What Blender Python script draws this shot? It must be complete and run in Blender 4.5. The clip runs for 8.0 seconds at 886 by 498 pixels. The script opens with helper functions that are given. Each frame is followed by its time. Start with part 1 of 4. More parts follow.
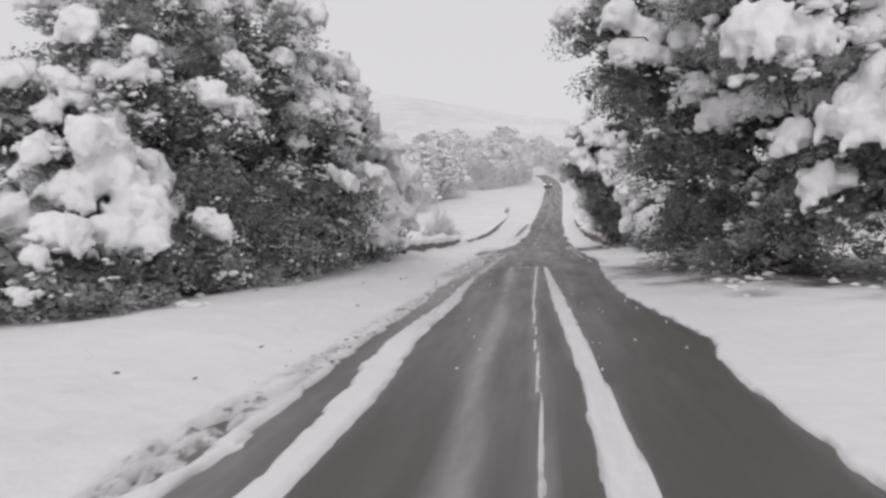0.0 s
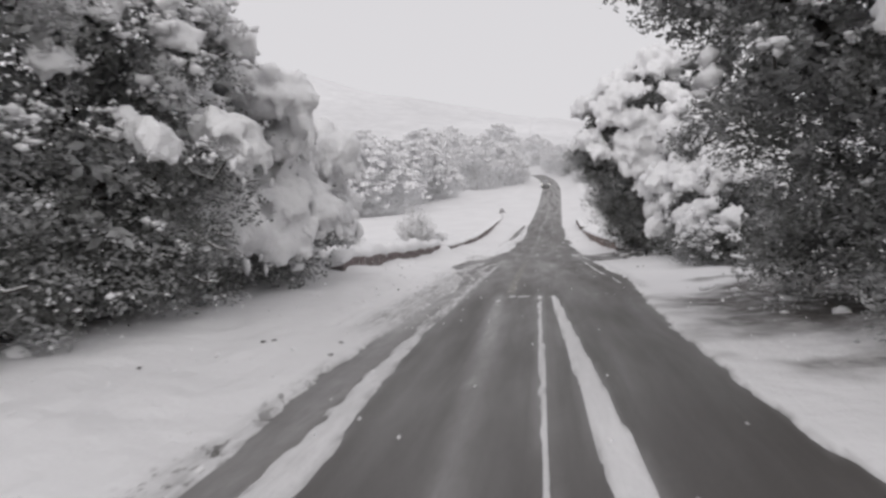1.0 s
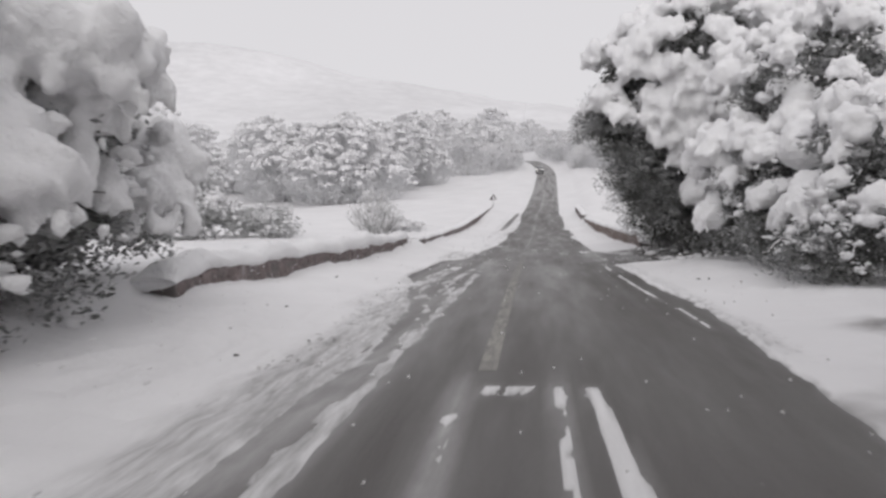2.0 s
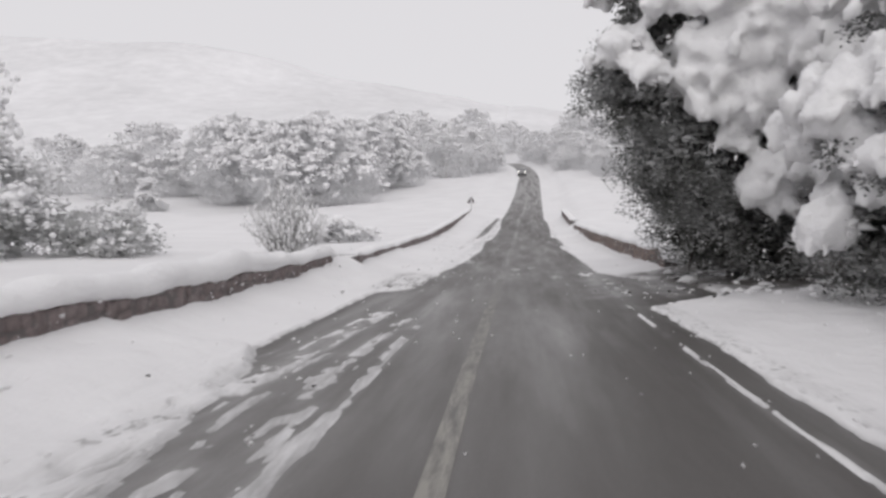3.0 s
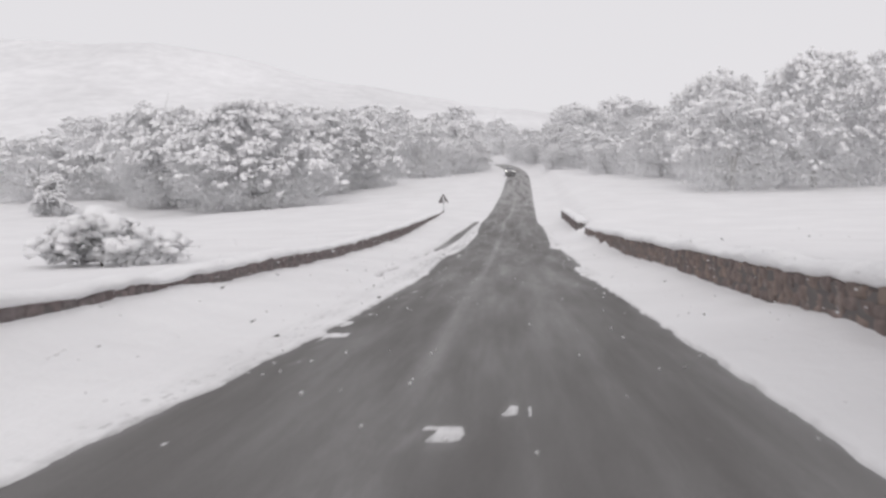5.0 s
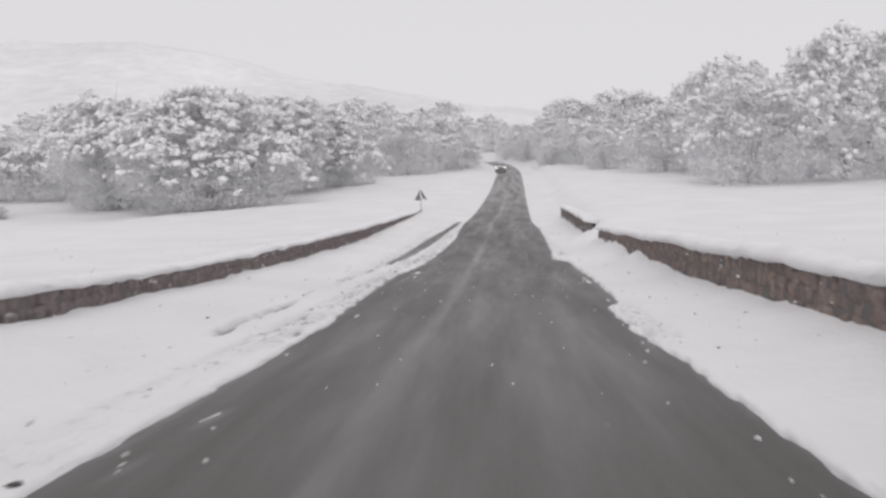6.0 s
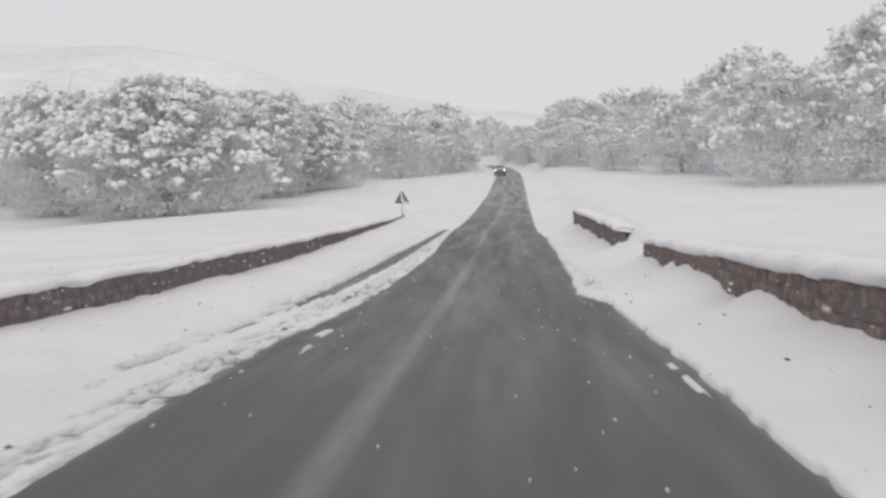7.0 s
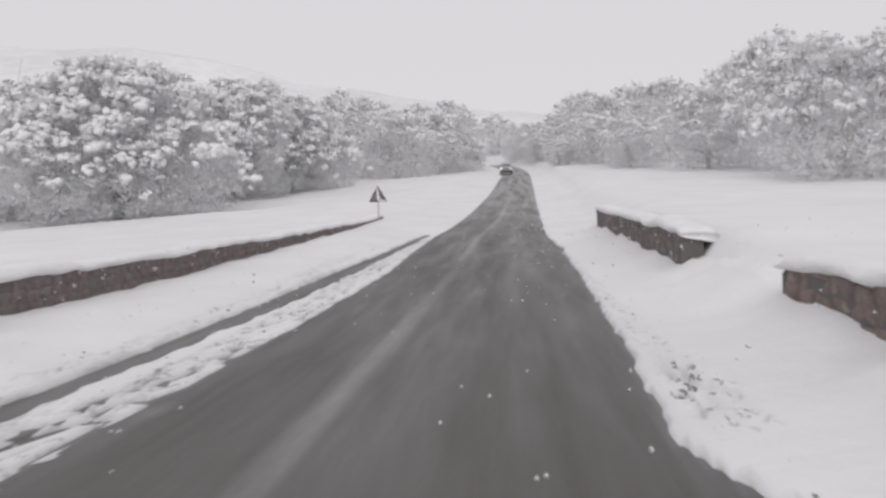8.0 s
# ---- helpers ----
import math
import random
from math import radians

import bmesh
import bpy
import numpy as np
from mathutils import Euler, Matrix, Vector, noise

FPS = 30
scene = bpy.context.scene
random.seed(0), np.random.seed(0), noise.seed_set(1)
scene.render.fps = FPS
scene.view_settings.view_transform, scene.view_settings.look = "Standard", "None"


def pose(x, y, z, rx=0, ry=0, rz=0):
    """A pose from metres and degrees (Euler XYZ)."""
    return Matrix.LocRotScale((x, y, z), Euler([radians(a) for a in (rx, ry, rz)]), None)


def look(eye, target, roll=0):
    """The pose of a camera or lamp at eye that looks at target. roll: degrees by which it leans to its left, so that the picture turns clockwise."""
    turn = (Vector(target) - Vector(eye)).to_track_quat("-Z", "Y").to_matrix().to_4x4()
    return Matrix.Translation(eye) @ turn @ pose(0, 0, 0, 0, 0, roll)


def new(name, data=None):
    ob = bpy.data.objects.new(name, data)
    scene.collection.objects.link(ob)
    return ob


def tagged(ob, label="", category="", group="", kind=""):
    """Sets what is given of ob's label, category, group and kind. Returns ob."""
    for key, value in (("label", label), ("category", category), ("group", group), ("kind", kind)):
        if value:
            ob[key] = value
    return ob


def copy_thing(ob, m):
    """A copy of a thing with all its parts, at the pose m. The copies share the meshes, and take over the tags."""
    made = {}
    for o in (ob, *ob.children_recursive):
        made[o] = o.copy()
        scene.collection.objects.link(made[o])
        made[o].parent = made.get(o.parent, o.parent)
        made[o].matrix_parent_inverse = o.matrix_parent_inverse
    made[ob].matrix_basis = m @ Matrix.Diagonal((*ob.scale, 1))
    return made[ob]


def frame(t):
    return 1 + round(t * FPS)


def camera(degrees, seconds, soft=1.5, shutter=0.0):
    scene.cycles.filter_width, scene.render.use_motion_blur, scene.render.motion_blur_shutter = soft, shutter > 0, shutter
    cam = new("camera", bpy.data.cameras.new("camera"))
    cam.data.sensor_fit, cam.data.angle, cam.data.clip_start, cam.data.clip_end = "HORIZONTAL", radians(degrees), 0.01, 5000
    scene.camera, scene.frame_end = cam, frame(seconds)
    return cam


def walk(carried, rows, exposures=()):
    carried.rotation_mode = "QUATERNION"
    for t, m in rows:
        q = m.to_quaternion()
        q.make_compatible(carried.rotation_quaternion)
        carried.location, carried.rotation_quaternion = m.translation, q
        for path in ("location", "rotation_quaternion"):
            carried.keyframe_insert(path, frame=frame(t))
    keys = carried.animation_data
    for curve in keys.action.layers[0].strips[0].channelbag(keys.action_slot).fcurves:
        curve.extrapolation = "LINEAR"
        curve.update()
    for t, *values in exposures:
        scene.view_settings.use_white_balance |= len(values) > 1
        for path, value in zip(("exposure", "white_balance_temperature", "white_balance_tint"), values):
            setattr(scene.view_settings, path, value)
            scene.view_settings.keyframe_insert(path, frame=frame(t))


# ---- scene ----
cam = camera(58.7, 8.0, soft=2.8, shutter=0.15)
PATH = [
    (0, (0.08, -0.043, 1.404), (-0.18, 1.937, 1.289), -1.2),
    (0.5, (-0.052, 4.379, 1.296), (-0.307, 6.359, 1.174), -1.3),
    (1, (-0.131, 8.6, 1.184), (-0.382, 10.581, 1.073), -1.3),
    (1.2, (-0.149, 10.313, 1.141), (-0.403, 12.293, 1.021), -1.0),
    (2.3, (-0.384, 19.589, 0.872), (-0.602, 21.571, 0.728), -0.7),
    (2.5, (-0.382, 21.253, 0.839), (-0.589, 23.238, 0.698), -0.3),
    (3, (-0.335, 25.347, 0.754), (-0.524, 27.334, 0.621), -0.9),
    (3.5, (-0.254, 29.641, 0.601), (-0.432, 31.627, 0.448), -1.1),
    (4, (-0.229, 34.195, 0.371), (-0.404, 36.181, 0.218), -1.1),
    (4.5, (-0.149, 38.613, 0.169), (-0.318, 40.601, 0.022), -1.3),
    (4.7, (-0.084, 40.376, 0.089), (-0.251, 42.366, -0.027), -1.2),
    (6, (0.204, 52.319, -0.256), (0.06, 54.311, -0.37), -1.6),
    (6.5, (0.381, 56.794, -0.354), (0.245, 58.787, -0.459), -2.0),
    (7, (0.415, 61.208, -0.413), (0.269, 63.2, -0.511), -1.7),
    (7.5, (0.589, 65.502, -0.487), (0.432, 67.494, -0.581), -1.6),
    (8, (0.786, 69.968, -0.582), (0.617, 71.959, -0.671), -2.0),
]
walk(cam, [(t, look(eye, target, roll)) for t, eye, target, roll in PATH],
     exposures=[(0, -0.04), (2.5, 0.02), (3.5, 0.06), (4.5, 0.12), (6, 0.02), (8, -0.04)])

# ---- world and light: a white overcast sky in falling snow ----
world = bpy.data.worlds.new("overcast_sky")
scene.world = world
world.use_nodes = True
wn, wl = world.node_tree.nodes, world.node_tree.links
wn.clear()
w_out = wn.new("ShaderNodeOutputWorld")
w_add = wn.new("ShaderNodeAddShader")
w_cloud = wn.new("ShaderNodeBackground")
w_cloud.inputs["Color"].default_value = (0.719, 0.704, 0.728, 1)
w_cloud.inputs["Strength"].default_value = 0.95
w_sky = wn.new("ShaderNodeTexSky")
w_sky.sky_type, w_sky.sun_disc = "NISHITA", False
w_sky.sun_elevation, w_sky.sun_rotation = radians(35), radians(176)
w_grey = wn.new("ShaderNodeHueSaturation")
w_grey.inputs["Saturation"].default_value = 0.12
w_blue = wn.new("ShaderNodeBackground")
w_blue.inputs["Strength"].default_value = 0.006
wl.new(w_sky.outputs["Color"], w_grey.inputs["Color"])
wl.new(w_grey.outputs["Color"], w_blue.inputs["Color"])
wl.new(w_cloud.outputs["Background"], w_add.inputs[0])
wl.new(w_blue.outputs["Background"], w_add.inputs[1])
wl.new(w_add.outputs["Shader"], w_out.inputs["Surface"])

sun = new("sun", bpy.data.lights.new("sun", "SUN"))
sun.data.energy, sun.data.angle, sun.data.color = 0.8, radians(45), (1.0, 0.98, 0.96)
sun.matrix_basis = look((4, -4, 45), (0, 60, 0))


# ---- materials ----
class Nodes:
    """Short hand for a procedural material."""

    def __init__(self, name, rough=0.7, spec=0.3):
        self.m = bpy.data.materials.new(name)
        self.m.use_nodes = True
        self.t = self.m.node_tree
        self.b = self.t.nodes["Principled BSDF"]
        self.b.inputs["Roughness"].default_value = rough
        self.b.inputs["Specular IOR Level"].default_value = spec
        self.pos = self.t.nodes.new("ShaderNodeNewGeometry").outputs["Position"]
        self.obj = self.t.nodes.new("ShaderNodeTexCoord").outputs["Object"]

    def link(self, a, b):
        self.t.links.new(a, b)

    def noise(self, scale, detail=4, rough=0.55, stretch=(1, 1, 1), where=None):
        mp = self.t.nodes.new("ShaderNodeMapping")
        mp.inputs["Scale"].default_value = stretch
        self.link(where or self.pos, mp.inputs["Vector"])
        n = self.t.nodes.new("ShaderNodeTexNoise")
        n.inputs["Scale"].default_value = scale
        n.inputs["Detail"].default_value = detail
        n.inputs["Roughness"].default_value = rough
        self.link(mp.outputs["Vector"], n.inputs["Vector"])
        return n.outputs["Fac"]

    def ramp(self, fac, stops):
        r = self.t.nodes.new("ShaderNodeValToRGB")
        e = r.color_ramp.elements
        while len(e) < len(stops):
            e.new(0.5)
        for el, (p, c) in zip(e, stops):
            el.position = p
            el.color = (c, c, c, 1) if isinstance(c, (int, float)) else (*c, 1)
        self.link(fac, r.inputs["Fac"])
        return r.outputs["Color"]

    def mix(self, fac, a, b, mode="MIX"):
        n = self.t.nodes.new("ShaderNodeMix")
        n.data_type, n.blend_type = "RGBA", mode
        for val, sock in ((fac, n.inputs[0]), (a, n.inputs[6]), (b, n.inputs[7])):
            if isinstance(val, (int, float)):
                sock.default_value = val
            elif isinstance(val, tuple):
                sock.default_value = (*val, 1)
            else:
                self.link(val, sock)
        return n.outputs[2]

    def math(self, op, a, b=0.0, clamp=False):
        n = self.t.nodes.new("ShaderNodeMath")
        n.operation, n.use_clamp = op, clamp
        for val, sock in ((a, n.inputs[0]), (b, n.inputs[1])):
            if isinstance(val, (int, float)):
                sock.default_value = val
            else:
                self.link(val, sock)
        return n.outputs[0]

    def value(self, name):
        a = self.t.nodes.new("ShaderNodeAttribute")
        a.attribute_name = name
        return a.outputs["Fac"]

    def island(self):
        return self.t.nodes["Geometry"].outputs["Random Per Island"]

    def object_random(self):
        return self.t.nodes.new("ShaderNodeObjectInfo").outputs["Random"]

    def color(self, c):
        if isinstance(c, tuple):
            self.b.inputs["Base Color"].default_value = (*c, 1)
        else:
            self.link(c, self.b.inputs["Base Color"])
        return self

    def bump(self, height, strength, dist):
        n = self.t.nodes.new("ShaderNodeBump")
        n.inputs["Strength"].default_value = strength
        n.inputs["Distance"].default_value = dist
        self.link(height, n.inputs["Height"])
        self.link(n.outputs["Normal"], self.b.inputs["Normal"])
        return self


def snow_material():
    n = Nodes("fresh_snow", 0.65, 0.2)
    tone = n.ramp(n.noise(0.35, 5), [(0.3, (0.76, 0.752, 0.76)), (0.7, (0.84, 0.833, 0.84))])
    dirt = n.ramp(n.noise(7, 6, 0.7, (1, 0.5, 1)), [(0.66, 0.0), (0.78, 0.4)])
    tone = n.mix(dirt, tone, (0.45, 0.435, 0.43))
    wet = n.math("MULTIPLY", n.value("slush"), n.ramp(n.noise(9, 5, 0.65, (1.3, 0.14, 1)), [(0.3, 0.15), (0.64, 1.0)]), True)
    tone = n.mix(wet, tone, (0.27, 0.265, 0.264))
    thrown = n.math("MULTIPLY", n.value("fleck"), n.math("MULTIPLY", n.ramp(n.noise(13, 4, 0.6, (1.0, 0.55, 1)), [(0.56, 0.0), (0.62, 1.0)]), n.ramp(n.noise(1.6, 3, 0.6), [(0.42, 0.1), (0.58, 1.0)])), True)
    tone = n.mix(thrown, tone, (0.2, 0.194, 0.19))
    soil = n.ramp(n.noise(9, 5, 0.7), [(0.35, (0.06, 0.052, 0.047)), (0.7, (0.2, 0.19, 0.185))])
    bare = n.math("MULTIPLY", n.value("litter"), n.ramp(n.noise(2.2, 5, 0.65), [(0.34, 0.5), (0.52, 1.0)]), True)
    n.color(n.mix(bare, tone, soil))
    grain = n.math("ADD", n.noise(3.0, 4), n.math("MULTIPLY", n.noise(30, 3), 0.2))
    return n.bump(grain, 0.55, 0.08).m


def slope_material():
    n = Nodes("hazed_snowy_slope", 0.8, 0.1)
    # snowed crowns, their tone brought near the sky's to paint in haze
    crowns = n.ramp(n.noise(0.12, 6, 0.7), [(0.34, (0.72, 0.715, 0.725)), (0.64, (0.82, 0.815, 0.825))])
    belts = n.ramp(n.noise(0.012, 4, 0.6), [(0.35, 0.93), (0.65, 1.05)])
    return n.color(n.mix(1.0, crowns, belts, "MULTIPLY")).m


def tree_snow_material():
    n = Nodes("tree_snow", 0.65, 0.2)
    n.color(n.ramp(n.noise(1.5, 4), [(0.3, (0.82, 0.815, 0.825)), (0.7, (0.9, 0.895, 0.9))]))
    return n.bump(n.noise(7, 5, 0.65), 0.8, 0.07).m


def asphalt_material():
    n = Nodes("wet_asphalt", 0.5, 0.4)
    tone = n.ramp(n.noise(0.25, 4, 0.6, (1, 0.25, 1)), [(0.3, (0.074, 0.068, 0.064)), (0.7, (0.102, 0.095, 0.09))])
    grit = n.ramp(n.noise(90, 3, 0.7), [(0.35, 0.75), (0.7, 1.25)])
    tone = n.mix(1.0, tone, grit, "MULTIPLY")
    # grey slush film pulled out along the wheel tracks; the film value also carries far haze
    film = n.math("MULTIPLY", n.noise(1.0, 5, 0.6, (3.2, 0.07, 1)), n.noise(0.6, 3, 0.6, (1, 0.3, 1)))
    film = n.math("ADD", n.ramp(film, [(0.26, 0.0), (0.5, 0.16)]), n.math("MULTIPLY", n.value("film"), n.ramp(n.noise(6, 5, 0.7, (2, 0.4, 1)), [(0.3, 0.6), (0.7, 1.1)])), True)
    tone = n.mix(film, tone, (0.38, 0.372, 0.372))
    speck = n.ramp(n.noise(14, 4, 0.7, (1, 0.6, 1)), [(0.72, 0.0), (0.78, 0.5)])
    tone = n.mix(speck, tone, (0.6, 0.6, 0.61))
    n.color(tone)
    n.link(n.ramp(n.noise(0.8, 4, 0.6, (2, 0.2, 1)), [(0.3, 0.32), (0.7, 0.6)]), n.b.inputs["Roughness"])
    return n.bump(n.noise(120, 2), 0.3, 0.004).m


def marking_material():
    n = Nodes("worn_road_paint", 0.6, 0.3)
    wear = n.ramp(n.noise(5, 6, 0.7, (2.5, 0.35, 1)), [(0.4, 0.0), (0.62, 1.0)])
    paint = n.mix(wear, (0.3, 0.288, 0.262), (0.15, 0.145, 0.14))
    n.color(n.mix(n.value("film"), paint, (0.19, 0.186, 0.182)))
    return n.m


def leaf_material(name, dark, light, frost, thin=0.0):
    n = Nodes(name, 0.55, 0.35)
    tone = n.ramp(n.island(), [(0.0, dark), (1.0, light)])
    rime = n.ramp(n.noise(1.3, 5, 0.65), [(0.4, 0.0), (0.68, frost)])
    tone = n.mix(rime, tone, (0.78, 0.78, 0.79))
    n.color(tone)
    if thin:
        # light passing through thin iced leaves
        through_leaf = n.t.nodes.new("ShaderNodeBsdfTranslucent")
        n.link(tone, through_leaf.inputs["Color"])
        both = n.t.nodes.new("ShaderNodeMixShader")
        both.inputs[0].default_value = thin
        n.link(n.b.outputs[0], both.inputs[1])
        n.link(through_leaf.outputs[0], both.inputs[2])
        n.link(both.outputs[0], n.t.nodes["Material Output"].inputs["Surface"])
    return n.m


def bark_material():
    n = Nodes("oak_bark", 0.85, 0.15)
    n.color(n.ramp(n.noise(6, 5, 0.7, (1, 1, 0.25)), [(0.3, (0.035, 0.03, 0.027)), (0.7, (0.1, 0.088, 0.078))]))
    return n.bump(n.noise(14, 4, 0.7, (1, 1, 0.2)), 0.8, 0.03).m


def stone_material(name, a, b, c):
    n = Nodes(name, 0.85, 0.2)
    tone = n.ramp(n.object_random(), [(0.0, a), (0.5, b), (1.0, c)])
    mott = n.ramp(n.noise(7, 6, 0.7), [(0.3, 0.6), (0.7, 1.35)])
    tone = n.mix(1.0, tone, mott, "MULTIPLY")
    rime = n.ramp(n.noise(4, 5, 0.65), [(0.6, 0.0), (0.75, 0.55)])
    n.color(n.mix(rime, tone, (0.6, 0.6, 0.6)))
    return n.bump(n.noise(22, 5, 0.7), 0.7, 0.02).m


def plain_material(name, c, rough=0.5, metal=0.0, spec=0.4):
    n = Nodes(name, rough, spec)
    t = n.ramp(n.noise(6, 4, 0.6), [(0.3, tuple(v * 0.85 for v in c)), (0.7, tuple(min(1, v * 1.1) for v in c))])
    n.color(t)
    n.b.inputs["Metallic"].default_value = metal
    return n.m


SNOW = snow_material()
TREE_SNOW = tree_snow_material()
SLOPE = slope_material()
ASPHALT = asphalt_material()
MARKING = marking_material()
LEAF = leaf_material("oak_leaf", (0.088, 0.09, 0.084), (0.155, 0.157, 0.149), 0.75, 0.2)
DUSTED = leaf_material("dusted_leaf", (0.44, 0.442, 0.438), (0.64, 0.643, 0.636), 0.7, 0.4)
# rime on the leaves, whitened further to stand in for haze over the field
FROST_HAZE = leaf_material("rimed_hazed_leaf", (0.77, 0.77, 0.776), (0.85, 0.85, 0.855), 0.3, 0.6)
TWIG = plain_material("rimed_hazed_wood", (0.58, 0.575, 0.57), 0.8)
# snowy leaves of the far oaks, paler still with distance haze in the colour
SNOW_HAZE = leaf_material("snowy_hazed_leaf", (0.82, 0.82, 0.825), (0.88, 0.88, 0.885), 0.6, 0.6)
BARK = bark_material()
STONE = stone_material("wall_stone", (0.18, 0.148, 0.144), (0.23, 0.192, 0.188), (0.2, 0.175, 0.174))
BROWN_STONE = stone_material("ochre_wall_stone", (0.25, 0.198, 0.18), (0.2, 0.165, 0.156), (0.28, 0.22, 0.19))
MORTAR = plain_material("dark_mortar", (0.15, 0.136, 0.132), 0.9)
SIGN_RED = plain_material("sign_red", (0.1, 0.08, 0.08), 0.45)
SIGN_WHITE = plain_material("sign_white", (0.2, 0.195, 0.195), 0.5)
SIGN_BLACK = plain_material("sign_black", (0.05, 0.05, 0.05), 0.5)
CLOD = plain_material("dirty_slush", (0.075, 0.07, 0.068), 0.5)
# car colours lightened so that the far car looks dimmed by haze
CAR_PAINT = plain_material("hazed_car_paint", (0.36, 0.36, 0.365), 0.5)
CAR_GLASS = plain_material("dark_car_glass", (0.14, 0.14, 0.145), 0.2)
CAR_TRIM = plain_material("hazed_rubber", (0.24, 0.238, 0.235), 0.7)
LAMP = plain_material("headlight_glow", (0.9, 0.9, 0.85), 0.3)
LAMP.node_tree.nodes["Principled BSDF"].inputs["Emission Color"].default_value = (1.0, 0.97, 0.9, 1)
LAMP.node_tree.nodes["Principled BSDF"].inputs["Emission Strength"].default_value = 3.0
GALVANISED = plain_material("galvanised_steel", (0.5, 0.5, 0.5), 0.45, 0.8)


# ---- mesh helpers ----
rng = np.random.default_rng(7)
LATTICE = rng.random((256, 256))


def value_noise(x, y):
    x, y = np.asarray(x, float), np.asarray(y, float)
    xi, yi = np.floor(x).astype(int), np.floor(y).astype(int)
    u, v = x - xi, y - yi
    u, v = u * u * (3 - 2 * u), v * v * (3 - 2 * v)
    p = lambda a, b: LATTICE[a & 255, b & 255]
    low = p(xi, yi) * (1 - u) + p(xi + 1, yi) * u
    high = p(xi, yi + 1) * (1 - u) + p(xi + 1, yi + 1) * u
    return (low * (1 - v) + high * v) * 2 - 1


def fbm(x, y, octaves=4):
    total, amp = 0.0, 0.5
    for k in range(octaves):
        total = total + amp * value_noise(x * 2 ** k + 17.3 * k, y * 2 ** k + 5.1 * k)
        amp *= 0.5
    return total


def mesh_data(name, verts, faces, material, smooth=True):
    me = bpy.data.meshes.new(name)
    verts, faces = np.asarray(verts, np.float32), np.asarray(faces, np.int32)
    k = faces.shape[1]
    me.vertices.add(len(verts))
    me.vertices.foreach_set("co", verts.ravel())
    me.loops.add(faces.size)
    me.loops.foreach_set("vertex_index", faces.ravel())
    me.polygons.add(len(faces))
    me.polygons.foreach_set("loop_start", np.arange(0, faces.size, k, dtype=np.int32))
    me.polygons.foreach_set("use_smooth", np.full(len(faces), smooth))
    me.update(calc_edges=True)
    me.validate()
    me.materials.append(material)
    return me


def child(name, data, parent, label=""):
    ob = new(name, data)
    ob.parent = parent
    if label:
        ob["label"] = label
    return ob


def part(name, bm, material, parent, label="", smooth=False):
    me = bpy.data.meshes.new(name)
    bm.normal_update()
    bm.to_mesh(me)
    bm.free()
    for p in me.polygons:
        p.use_smooth = smooth
    me.materials.append(material)
    return child(name, me, parent, label)


def box(bm, lo, hi, bevel=0.0):
    r = bmesh.ops.create_cube(bm, size=1)
    for v in r["verts"]:
        v.co = Vector([lo[i] + (v.co[i] + 0.5) * (hi[i] - lo[i]) for i in range(3)])
    if bevel:
        edges = list({e for v in r["verts"] for e in v.link_edges})
        bmesh.ops.bevel(bm, geom=edges, offset=bevel, segments=2, affect="EDGES")
    return bm


def ico(level):
    bm = bmesh.new()
    bmesh.ops.create_icosphere(bm, subdivisions=level, radius=1)
    v = np.array([p.co[:] for p in bm.verts])
    f = np.array([[q.index for q in p.verts] for p in bm.faces])
    bm.free()
    return v, f


ICO = {k: ico(k) for k in (1, 2, 3)}
ICO[0] = (np.array([(1, 0, 0), (-1, 0, 0), (0, 1, 0), (0, -1, 0), (0, 0, 1), (0, 0, -1)], float), np.array([(0, 2, 4), (2, 1, 4), (1, 3, 4), (3, 0, 4), (2, 0, 5), (1, 2, 5), (3, 1, 5), (0, 3, 5)]))


def blobs(centres, radii, level, rough=0.25, freq=1.6, seed=0):
    """Lumpy pillows: balls of given centre and half axes, pushed in and out by noise."""
    v, f = ICO[level]
    r = np.random.default_rng(seed)
    c, s = np.asarray(centres)[:, None, :], np.asarray(radii)[:, None, :]
    off = r.random((len(centres), 1, 1)) * 90
    d = v[None]
    bump = value_noise(d[..., 0] * freq + off[..., 0], d[..., 1] * freq + d[..., 2] * freq * 0.7 + off[..., 0] * 1.7)
    bump = bump + 0.5 * value_noise(d[..., 2] * freq * 2.1 + off[..., 0], d[..., 0] * freq * 2.1 - d[..., 1] + off[..., 0])
    pts = c + d * s * (1 + rough * bump[..., None])
    faces = (f[None] + np.arange(len(centres))[:, None, None] * len(v)).reshape(-1, 3)
    return pts.reshape(-1, 3), faces


def join(parts):
    verts, faces, n = [], [], 0
    for v, f in parts:
        if len(v):
            verts.append(v)
            faces.append(np.asarray(f) + n)
            n += len(v)
    return np.concatenate(verts), np.concatenate(faces)


def leaf_quads(centres, size, seed, flat=0.5):
    """One small pointed leaf at each centre, turned at random."""
    r = np.random.default_rng(seed)
    n = len(centres)
    a = r.normal(size=(n, 3))
    a[:, 2] *= flat
    a /= np.linalg.norm(a, axis=1, keepdims=True)
    b = np.cross(a, r.normal(size=(n, 3)))
    b /= np.linalg.norm(b, axis=1, keepdims=True)
    l = (size * r.uniform(0.6, 1.3, n))[:, None]
    c = np.asarray(centres)
    quad = np.stack([c - a * l, c + b * l * 0.42, c + a * l, c - b * l * 0.42], 1)
    return quad.reshape(-1, 3), np.arange(4 * n).reshape(-1, 4)


